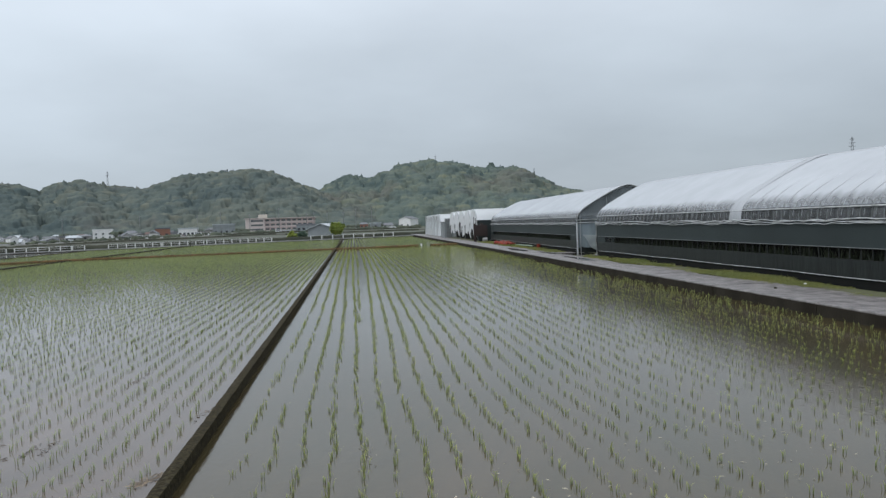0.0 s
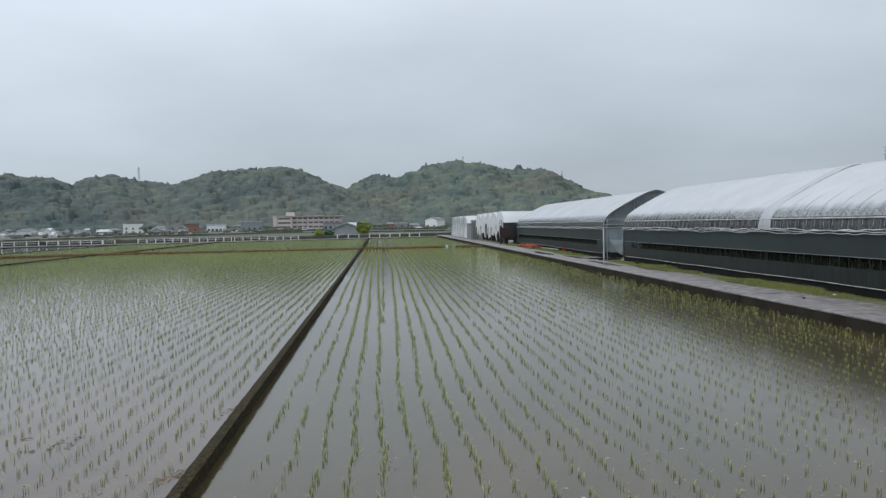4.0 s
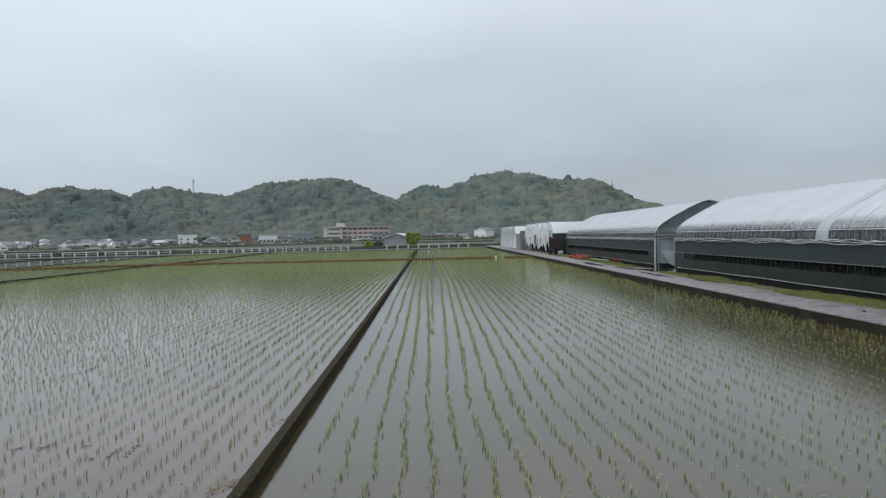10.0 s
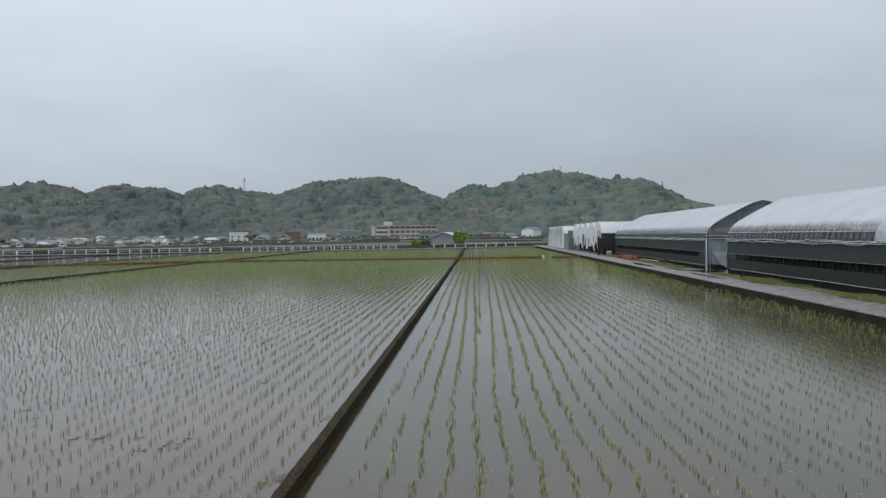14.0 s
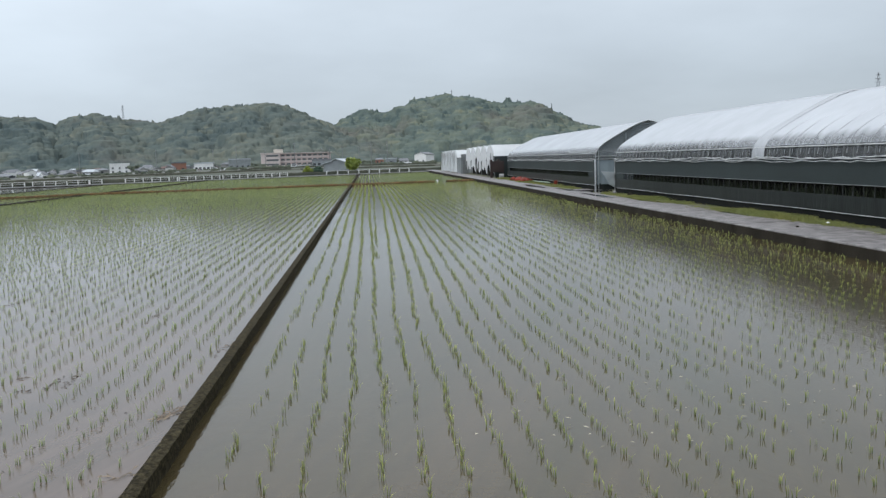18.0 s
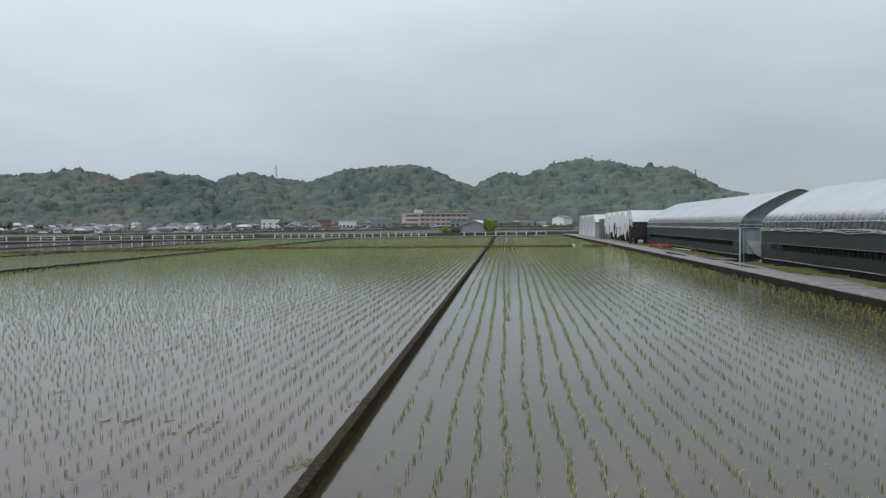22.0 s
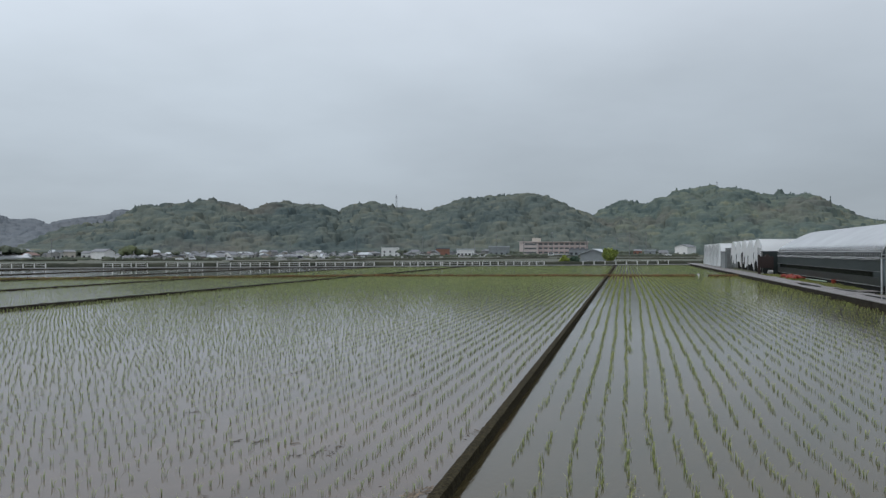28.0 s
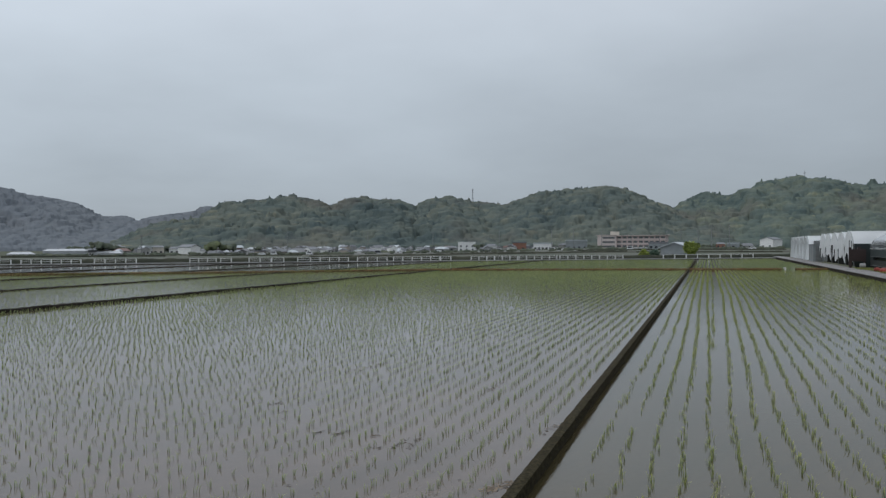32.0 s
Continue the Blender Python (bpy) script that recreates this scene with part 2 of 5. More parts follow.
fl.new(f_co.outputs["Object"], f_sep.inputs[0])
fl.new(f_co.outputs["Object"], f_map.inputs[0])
fl.new(f_map.outputs[0], f_streak.inputs["Vector"])
fl.new(f_streak.outputs["Fac"], f_edge.inputs[0])
fl.new(f_sep.outputs["Z"], f_edge.inputs[2])
fl.new(f_edge.outputs[0], f_up.inputs["Value"])
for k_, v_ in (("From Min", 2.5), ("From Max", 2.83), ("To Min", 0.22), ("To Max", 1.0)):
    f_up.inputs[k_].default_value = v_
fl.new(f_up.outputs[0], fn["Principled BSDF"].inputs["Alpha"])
# tone of the roof lines that imitate ribs seen through the film
M_RIBLINE = mat("film_rib_line", (0.40, 0.415, 0.425), (0.33, 0.345, 0.355), 2.0, 0.4, fine=0.1)
M_DRAPE = mat("draped_plastic_film", (0.82, 0.83, 0.83), (0.70, 0.72, 0.73), 1.5, 0.35, 0.5, 4.0, stretch=(3, 3, 0.5), fine=0.12)
M_STRIP = mat("cloudy_eave_film", (0.30, 0.315, 0.325), (0.10, 0.11, 0.115), 1.4, 0.25, 0.35, 5.0, stretch=(1, 3, 0.4), fine=0.4, alpha=0.34)
M_CLEAR = mat("clear_plastic_film", (0.20, 0.225, 0.235), (0.14, 0.16, 0.17), 1.2, 0.18, 0.35, 5.0, stretch=(1, 2, 0.6), fine=0.2, alpha=0.6)
M_DOOR = mat("milky_door_film", (0.37, 0.44, 0.475), (0.26, 0.315, 0.345), 2.0, 0.2, 0.5, 4.0, stretch=(2, 2, 0.5), fine=0.25, alpha=0.6)
M_FILMS = mat("slack_door_film", (0.60, 0.64, 0.65), (0.46, 0.50, 0.51), 3.0, 0.25, 0.5, 6.0, fine=0.2, alpha=0.65)
M_SCRAP = mat("wet_straw_scrap", (0.20, 0.15, 0.10), (0.11, 0.085, 0.06), 9.0, 0.7, island=0.5, fine=0.2)
M_PALESTALK = mat("pale_dead_stalk", (0.36, 0.33, 0.25), (0.24, 0.22, 0.16), 9.0, 0.7, island=0.4, fine=0.2)
M_STALK = mat("dark_wet_stalk", (0.05, 0.04, 0.028), (0.09, 0.07, 0.05), 9.0, 0.7, island=0.5, fine=0.2)
M_NET = mat("dark_insect_net", (0.030, 0.040, 0.040), (0.025, 0.033, 0.033), 0.5, 0.6, 0.15, 200.0, fine=0.12, spec=0.2)
M_NETLOW = mat("dark_lower_sheet", (0.021, 0.025, 0.024), (0.012, 0.014, 0.014), 1.6, 0.4, 0.3, 8.0, stretch=(1, 3, 0.3), fine=0.4, spec=0.15)
# near-black: shade inside the houses put into colour; the dark skirt shares it
M_DARK = mat("interior_shade_and_skirt", (0.008, 0.009, 0.009), (0.012, 0.012, 0.011), 1.0, 0.95, fine=0.3, spec=0.1)
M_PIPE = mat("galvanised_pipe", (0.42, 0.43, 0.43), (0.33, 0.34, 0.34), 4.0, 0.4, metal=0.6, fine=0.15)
# darker pipe copies, indoor shade in the colour; also plain grey for sheds, poles
M_PIPE_D = mat("shaded_pipe_and_grey_parts", (0.20, 0.21, 0.21), (0.14, 0.15, 0.15), 4.0, 0.5, metal=0.3, fine=0.15)
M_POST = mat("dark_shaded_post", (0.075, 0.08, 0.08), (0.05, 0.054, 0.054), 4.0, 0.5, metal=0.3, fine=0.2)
M_HEM = mat("white_hem_strip", (0.50, 0.51, 0.51), (0.24, 0.25, 0.25), 3.0, 0.4, 0.4, 9.0, fine=0.2)
M_RUST = mat("brown_painted_steel", (0.022, 0.011, 0.010), (0.032, 0.017, 0.014), 2.0, 0.5, 0.3, 25.0, fine=0.3)
M_GREY = mat("grey_sheet_metal", (0.24, 0.26, 0.27), (0.18, 0.20, 0.205), 0.6, 0.45, metal=0.2, fine=0.12)
M_RED = mat("orange_red_tarpaulin", (0.22, 0.033, 0.018), (0.13, 0.024, 0.015), 2.5, 0.6, 0.5, 12.0, fine=0.3, spec=0.2)
M_HOSE = mat("pale_green_plastic", (0.30, 0.38, 0.28), (0.22, 0.29, 0.21), 3.0, 0.5, fine=0.15)
M_WHITE = mat("white_paint", (0.72, 0.72, 0.71), (0.62, 0.62, 0.61), 0.8, 0.5, fine=0.08)
M_BEIGE = mat("beige_render", (0.50, 0.46, 0.40), (0.42, 0.39, 0.35), 0.5, 0.8, fine=0.1)
M_TAN = mat("tan_render", (0.30, 0.265, 0.23), (0.24, 0.215, 0.19), 0.5, 0.8, obrand=0.3, fine=0.1)
M_PINK = mat("pink_render", (0.55, 0.475, 0.45), (0.49, 0.425, 0.405), 0.2, 0.8, fine=0.06)
M_PINKD = mat("dull_pink_cladding", (0.46, 0.36, 0.335), (0.41, 0.32, 0.30), 0.3, 0.7, fine=0.06)
M_ORANGE = mat("orange_brown_cladding", (0.25, 0.115, 0.08), (0.20, 0.10, 0.07), 0.6, 0.7, fine=0.12)
M_GLASS = mat("dark_window_glass", (0.035, 0.04, 0.045), (0.05, 0.055, 0.06), 0.5, 0.12, fine=0.1)
M_GLASSL = mat("pale_window_glass", (0.13, 0.14, 0.145), (0.09, 0.10, 0.105), 0.5, 0.15, fine=0.1)
M_CROP = mat("dark_crop_leaf", (0.03, 0.042, 0.02), (0.045, 0.055, 0.028), 1.0, 0.6, island=0.4, fine=0.2)
M_ROOF = mat("grey_roof_tiles", (0.135, 0.142, 0.152), (0.09, 0.096, 0.106), 0.8, 0.5, 0.4, 6.0, obrand=0.35, fine=0.2)
M_ROOFR = mat("rusty_red_roof", (0.16, 0.095, 0.08), (0.12, 0.08, 0.07), 0.8, 0.7, obrand=0.25, fine=0.2)
M_ROOFL = mat("pale_metal_roof", (0.40, 0.43, 0.45), (0.33, 0.36, 0.38), 0.4, 0.4, fine=0.1)
M_WALL = mat("house_wall", (0.36, 0.36, 0.35), (0.27, 0.27, 0.265), 0.4, 0.8, obrand=0.45, fine=0.1)
M_LEAF = mat("fresh_leaf", (0.26, 0.30, 0.05), (0.18, 0.24, 0.05), 1.0, 0.6, island=0.35, fine=0.2)
M_GARDEN = mat("olive_garden_leaf", (0.058, 0.074, 0.042), (0.085, 0.096, 0.05), 0.4, 0.8, island=0.3, fine=0.3, spec=0.1)
M_TREE = mat("dark_tree_leaf", (0.058, 0.072, 0.056), (0.088, 0.098, 0.068), 0.3, 0.8, island=0.25, fine=0.3, spec=0.1)
M_LEAFD = mat("bluegreen_leaf", (0.07, 0.12, 0.085), (0.10, 0.15, 0.10), 1.0, 0.6, island=0.35, fine=0.2)
M_BARK = mat("bark", (0.10, 0.075, 0.05), (0.07, 0.055, 0.04), 4.0, 0.9, 0.6, 30.0)
M_STUBBLE = mat("pale_stubble_field", (0.155, 0.152, 0.130), (0.118, 0.122, 0.102), 0.08, 0.95, 0.4, 2.0, spec=0.1)
M_PLOUGH = mat("ploughed_soil", (0.075, 0.068, 0.055), (0.055, 0.06, 0.045), 0.08, 0.95, 0.4, 2.0, spec=0.1)
M_HEDGE = mat("dark_bank_growth", (0.036, 0.040, 0.030), (0.06, 0.062, 0.045), 0.25, 0.9, 0.8, 3.0, fine=0.4, spec=0.1)
M_MEADOW = mat("green_meadow", (0.100, 0.112, 0.090), (0.126, 0.132, 0.108), 0.06, 0.95, 0.4, 2.0, spec=0.1)
M_PUDDLE = mat("puddle_water", (0.03, 0.03, 0.028), (0.04, 0.038, 0.034), 2.0, 0.03, fine=0.1, ior=1.33)
M_TYRE = mat("tyre_rubber", (0.02, 0.02, 0.02), (0.03, 0.03, 0.03), 5.0, 0.8)
M_CARW = mat("white_car_paint", (0.75, 0.76, 0.77), (0.68, 0.69, 0.70), 1.0, 0.25, fine=0.04)
M_CARD = mat("dark_car_paint", (0.05, 0.055, 0.07), (0.04, 0.045, 0.055), 1.0, 0.25, fine=0.04)
M_STEEL = mat("pylon_steel", (0.22, 0.23, 0.24), (0.17, 0.18, 0.19), 0.3, 0.6, metal=0.2)


def translucent(m, amount, tint=(0.85, 0.87, 0.88)):
    """Lets light from behind shine through a thin film."""
    n, l = m.node_tree.nodes, m.node_tree.links
    t, x = n.new("ShaderNodeBsdfTranslucent"), n.new("ShaderNodeMixShader")
    t.inputs["Color"].default_value = (*tint, 1)
    x.inputs["Fac"].default_value = amount
    l.new(n["Principled BSDF"].outputs[0], x.inputs[1])
    l.new(t.outputs[0], x.inputs[2])
    l.new(x.outputs[0], n["Material Output"].inputs["Surface"])


M_MILKY = mat("milky_hanging_film", (0.66, 0.69, 0.70), (0.48, 0.51, 0.52), 0.9, 0.3, 0.5, 4.0, stretch=(3, 3, 0.4), fine=0.25, alpha=0.8)
M_FILMT = mat("thin_white_film", (0.70, 0.72, 0.73), (0.62, 0.64, 0.65), 0.45, 0.25, 0.3, 1.6, fine=0.08)
translucent(M_FILMT, 0.4)
translucent(M_DRAPE, 0.4)
translucent(M_RICE, 0.3, (0.50, 0.55, 0.13))
translucent(M_RICE_L, 0.2, (0.38, 0.46, 0.15))
translucent(M_GRASS, 0.2, (0.30, 0.32, 0.07))
translucent(M_RICE, 0.2, (0.34, 0.42, 0.15))

# ---- mesh helpers ----
def npmesh(name, v, f, smooth=False):
    """A mesh from arrays of vertices and of faces with one size."""
    v, f = np.asarray(v, np.float32), np.asarray(f, np.int32)
    m = bpy.data.meshes.new(name)
    m.vertices.add(len(v))
    m.vertices.foreach_set("co", v.ravel())
    m.loops.add(f.size)
    m.loops.foreach_set("vertex_index", f.ravel())
    m.polygons.add(len(f))
    m.polygons.foreach_set("loop_start", np.arange(len(f), dtype=np.int32) * f.shape[1])
    if smooth:
        m.polygons.foreach_set("use_smooth", np.ones(len(f), bool))
    m.update(calc_edges=True)
    m.validate()
    return m


def round_normals(mesh, normals):
    """Foliage that is shaded as one soft mass."""
    mesh.normals_split_custom_set_from_vertices(np.ascontiguousarray(normals, np.float32))


def add(name, mesh, material, parent=None, m=None):
    ob = new(name, mesh)
    if not mesh.materials:
        mesh.materials.append(material)
    if m is not None:
        ob.matrix_basis = m
    ob.parent = parent
    return ob


def part(name, bm, material, parent=None, label="", smooth=False):
    mesh = bpy.data.meshes.new(name)
    bm.to_mesh(mesh)
    bm.free()
    if smooth:
        for p in mesh.polygons:
            p.use_smooth = True
    ob = add(name, mesh, material, parent)
    return tagged(ob, label) if label else ob


def thing(name, label, category, m=None, group="", kind=""):
    ob = new(name)
    ob.matrix_basis = m or Matrix()
    return tagged(ob, label, category, group, kind)


def box(bm, x0, x1, y0, y1, z0, z1, bevel=0.0, m=None):
    made = bmesh.ops.create_cube(bm, size=1)["verts"]
    bmesh.ops.scale(bm, vec=(x1 - x0, y1 - y0, z1 - z0), verts=made)
    bmesh.ops.translate(bm, vec=((x0 + x1) / 2, (y0 + y1) / 2, (z0 + z1) / 2), verts=made)
    if bevel:
        edges = list({e for w in made for e in w.link_edges})
        made = bmesh.ops.bevel(bm, geom=edges, offset=bevel, segments=2, affect="EDGES")["verts"]
    if m is not None:
        bmesh.ops.transform(bm, matrix=m, verts=list({w for w in made}))
    return bm


def B(*a, **k):
    return box(bmesh.new(), *a, **k)


def tube(points, r, sides=6):
    """A pipe along points."""
    pts = [Vector(p) for p in points]
    v, f = [], []
    for i, p in enumerate(pts):
        d = (pts[min(i + 1, len(pts) - 1)] - pts[max(i - 1, 0)]).normalized()
        u = d.orthogonal().normalized() if abs(d.y) > 0.99 or abs(d.y) < 1e-6 and abs(d.x) < 1e-6 else d.cross(Vector((0, 1, 0))).normalized()
        w = d.cross(u)
        for k in range(sides):
            a = 2 * math.pi * k / sides
            v.append(p + r * (math.cos(a) * u + math.sin(a) * w))
    for i in range(len(pts) - 1):
        for k in range(sides):
            a, b = i * sides + k, i * sides + (k + 1) % sides
            f.append((a, b, b + sides, a + sides))
    return npmesh("tube", [tuple(p) for p in v], f, True)


def sheet(name, corners, z, material, label, category, step=None, kind="structure"):
    bm = bmesh.new()
    bm.faces.new([bm.verts.new((x, y, z)) for x, y in corners])
    ob = part(name, bm, material)
    return tagged(ob, label, category, kind=kind)


def fbm(x, y, seed=0.0):
    return (np.sin(x * 1.3 + seed) * np.cos(y * 0.9 + seed * 2.1) + 0.5 * np.sin(x * 2.9 + y * 2.3 + seed * 3.3) + 0.3 * np.sin(x * 6.1 - y * 5.2 + seed))


def ridge(p0, p1, w_top, w_base, h, step, rough, seed, side=2):
    """A long bank or wall between two ground points, with an uneven surface."""
    a, b = np.array(p0, float), np.array(p1, float)
    n = max(2, int(np.linalg.norm(b - a) / step) + 1)
    d = (b - a) / np.linalg.norm(b - a)
    nrm = np.array([d[1], -d[0]])
    prof = [(-w_base / 2, -0.12), (-(w_base + w_top) / 4, h * 0.55), (-w_top / 2, h * 0.96), (-w_top / 6, h), (w_top / 6, h), (w_top / 2, h * 0.96),
            ((w_base + w_top) / 4, h * 0.55), (w_base / 2, -0.12)]
    rng = np.random.default_rng(seed)
    v = []
    for i in range(n):
        c = a + (b - a) * i / (n - 1)
        for k, (o, z) in enumerate(prof):
            j = rng.normal(0, rough, 2) + 0.6 * rough * fbm(i * step * 1.7 + k, k * 1.3, seed)
            q = c + nrm * (o + (j[0] if 0 < k < 7 else 0))
            v.append((q[0], q[1], z + (j[1] if 0 < k < 7 else 0)))
    m = len(prof)
    f = [(i * m + k, i * m + k + 1, (i + 1) * m + k + 1, (i + 1) * m + k) for i in range(n - 1) for k in range(m - 1)]
    return npmesh("ridge", v, f, True)


def tufts(xy, z0, height, spread, blades, width, seed, lean=0.35, mid=True):
    """Grass-like tufts at ground points: each has some bent blades."""
    rng = np.random.default_rng(seed)
    xy = np.repeat(np.asarray(xy, float), blades, 0)
    n = len(xy)
    z0 = np.repeat(np.broadcast_to(z0, n // blades), blades)
    h = np.repeat(np.broadcast_to(height, n // blades), blades) * rng.uniform(0.65, 1.2, n)
    ang = rng.uniform(0, 2 * np.pi, n)
    base = xy + rng.normal(0, spread, (n, 2))
    tip = base + np.stack([np.cos(ang), np.sin(ang)], 1) * (lean * h * rng.uniform(0.1, 1.0, n))[:, None]
    face = rng.uniform(0, np.pi, n)
    wv = np.stack([np.cos(face), np.sin(face)], 1) * (width / 2 * rng.uniform(0.7, 1.3, n))[:, None]
    low = z0 - 0.03
    if mid:
        mp = base * 0.62 + tip * 0.38
        v = np.stack([np.c_[base - wv, low], np.c_[base + wv, low], np.c_[mp - wv * 0.8, z0 + h * 0.62], np.c_[mp + wv * 0.8, z0 + h * 0.62],
                      np.c_[tip, z0 + h]], 1).reshape(-1, 3)
        f = (np.arange(n)[:, None, None] * 5 + np.array([[0, 1, 3], [0, 3, 2], [2, 3, 4]])).reshape(-1, 3)
    else:
        v = np.stack([np.c_[base - wv, low], np.c_[base + wv, low], np.c_[tip, z0 + h]], 1).reshape(-1, 3)
        f = np.arange(n * 3).reshape(-1, 3)
    return v, f


def stuff(name, v, f, material, label, category, parent=None):
    ob = add(name, npmesh(name, v, f), material, parent)
    return tagged(ob, label, category, kind="stuff")


def merge(pieces):
    vs, fs, n = [], [], 0
    for v, f in pieces:
        vs.append(v)
        fs.append(f + n)
        n += len(v)
    return np.concatenate(vs), np.concatenate(fs)


def polar(az, d):
    """The ground point at that bearing (degrees from +y, to the right) and distance."""
    return d * math.sin(radians(az)), d * math.cos(radians(az))


# ---- ground and paddies ----
KERB = lambda y: 9.33 + 0.008 * y          # the field's edge at the farm road
DIKE = lambda x: np.where(np.asarray(x) > -23.2, 76.3 + 0.22 * np.asarray(x), 71.2 + 0.6 * (np.asarray(x) + 23.2)) + 0.0              # cross bank between near and far paddies
CANAL = lambda x: 136.5 + 0.62 * x            # near side of the canal with the white railing
LEVEES = (-1.606, -23.2, -34.7, -46.0, -58.0, -72.0, -88.0)

FAR = 1.4                                      # scale of all that lies beyond the fields


def plain(az, d):
    """Height of the land beyond the canal: it falls away gently towards the village on the valley side."""
    az, d = np.asarray(az, float), np.asarray(d, float)
    side = np.clip((-6 - az) / 18, 0, 1) * np.clip((az + 80) / 15, 0, 1)
    t = np.clip((d - 165) / 170, 0, 1)
    return -0.06 - 1.85 * side * t * t * (3 - 2 * t)


def polar_sheet(az0, az1, d0, d1, na, nd, lift=0.0):
    """Ground between two bearings and two distances, laid on the plain."""
    A2, D2 = np.meshgrid(np.linspace(az0, az1, na), np.linspace(d0, d1, nd), indexing="ij")
    v = np.stack([D2 * np.sin(np.radians(A2)), D2 * np.cos(np.radians(A2)), plain(A2, D2) + lift], -1).reshape(-1, 3)
    return npmesh("land", v, [(i * nd + j, i * nd + j + 1, (i + 1) * nd + j + 1, (i + 1) * nd + j) for i in range(na - 1) for j in range(nd - 1)], True)


rings = np.r_[0.05, np.linspace(60, 520, 93), np.geomspace(540, 3300, 24)]
A2, D2 = np.meshgrid(np.linspace(-180, 180, 361), rings, indexing="ij")
gv = np.stack([D2 * np.sin(np.radians(A2)), D2 * np.cos(np.radians(A2)), plain(A2, D2)], -1).reshape(-1, 3)
nr = len(rings)
ob = add("ground", npmesh("ground", gv, [(i * nr + j, i * nr + j + 1, (i + 1) * nr + j + 1, (i + 1) * nr + j) for i in range(360) for j in range(nr - 1)], True), M_SOIL)
tagged(ob, "dark wet farmland soil with sparse grass", "ground", kind="structure")

for i, x0 in enumerate(LEVEES):
    right = (lambda y: KERB(y) + 0.05) if i == 0 else (lambda y, x1=LEVEES[i - 1]: x1)
    xa, xb = float(right(77)), float(right(140))
    near = [(x0, 1.2), (float(right(1.2)), 1.2), (xa, float(DIKE(xa))), (x0, float(DIKE(x0)))]
    far = [(x0, float(DIKE(x0))), (xa, float(DIKE(xa))), (xb, CANAL(xb)), (x0, CANAL(x0))]
    sheet("paddy_water", near, 0.0, M_WATER if i == 0 else M_WATER_L, "still muddy paddy water mirroring the grey sky", "water")
    sheet("paddy_water", far, 0.0, M_WATER, "still muddy paddy water beyond the cross bank", "water")

# concrete and earth levees along the fields
for i, x in enumerate(LEVEES):
    if i == 0:
        ob = add("levee_wall", ridge((x, 1.0), (x, float(DIKE(x))), 0.112, 0.118, 0.138, 0.11, 0.0025, 3), M_MOSS)
        ob.data.polygons.foreach_set("use_smooth", np.zeros(len(ob.data.polygons), bool))
        tagged(ob, "narrow mossy concrete levee wall between two paddies", "levee", kind="structure")
        ob = add("levee_wall", ridge((x, float(DIKE(x))), (x, CANAL(x)), 0.13, 0.2, 0.15, 0.3, 0.01, 4), M_MOSS)
        tagged(ob, "narrow dark levee wall in the far paddies", "levee", kind="structure")
    else:
        h = (0.12, 0.07, 0.075, 0.09, 0.08, 0.08)[i - 1]
        ob = add("levee_bank", ridge((x, 1.0), (x, CANAL(x)), 0.16, 0.26, h, 0.25, 0.012, 5 + i), M_KERB)
        tagged(ob, "dark concrete levee between flooded paddies", "levee", kind="structure")

# cross bank with dead grass
def bank_line(x0, x1):
    return (x0, float(DIKE(x0))), (x1, float(DIKE(x1)))


for a, b, s in ((-88, -23.2, 30), (-23.2, -1.65, 31), (-1.55, 6.1, 32), (7.3, 10.7, 33)):
    ob = add("cross_bank", ridge(*bank_line(a, b), 0.24, 0.42, 0.15, 0.25, 0.025, s), M_BANK)
    tagged(ob, "low earth bank with dead brown grass across the paddies", "bank", kind="structure")
rng = np.random.default_rng(8)
bx = np.r_[rng.uniform(-96, 6.1, 7500), rng.uniform(7.3, 10.5, 200)]
keep = rng.random(len(bx)) < 0.6 + 0.4 * np.sin(bx * 0.35) * np.sin(bx * 0.11)
bx = bx[keep]
xy = np.c_[bx, DIKE(bx) + rng.normal(-0.06, 0.11, len(bx))]
half = rng.random(len(bx)) < 0.8
half &= (bx > -30) | (rng.random(len(bx)) < 0.3)
stuff("dead_grass", *tufts(xy[half], 0.11, 0.12, 0.05, 6, 0.03, 9, lean=1.2, mid=False), M_STRAW, "orange-brown dead grass lying on the cross bank", "grass")
stuff("bank_grass", *tufts(xy[~half], 0.09, 0.12, 0.05, 5, 0.025, 10, lean=0.8, mid=False), M_GRASS, "short green grass on the cross bank", "grass")

# bank under the viewpoint, on this side of the paddies
bm = bmesh.new()
box(bm, -130, 40, -9, 0.2, -0.3, 0.55, 0.08)
tagged(part("near_road", bm, M_ASPH), "wet grey asphalt lane along the near end of the paddies", "road", kind="structure")


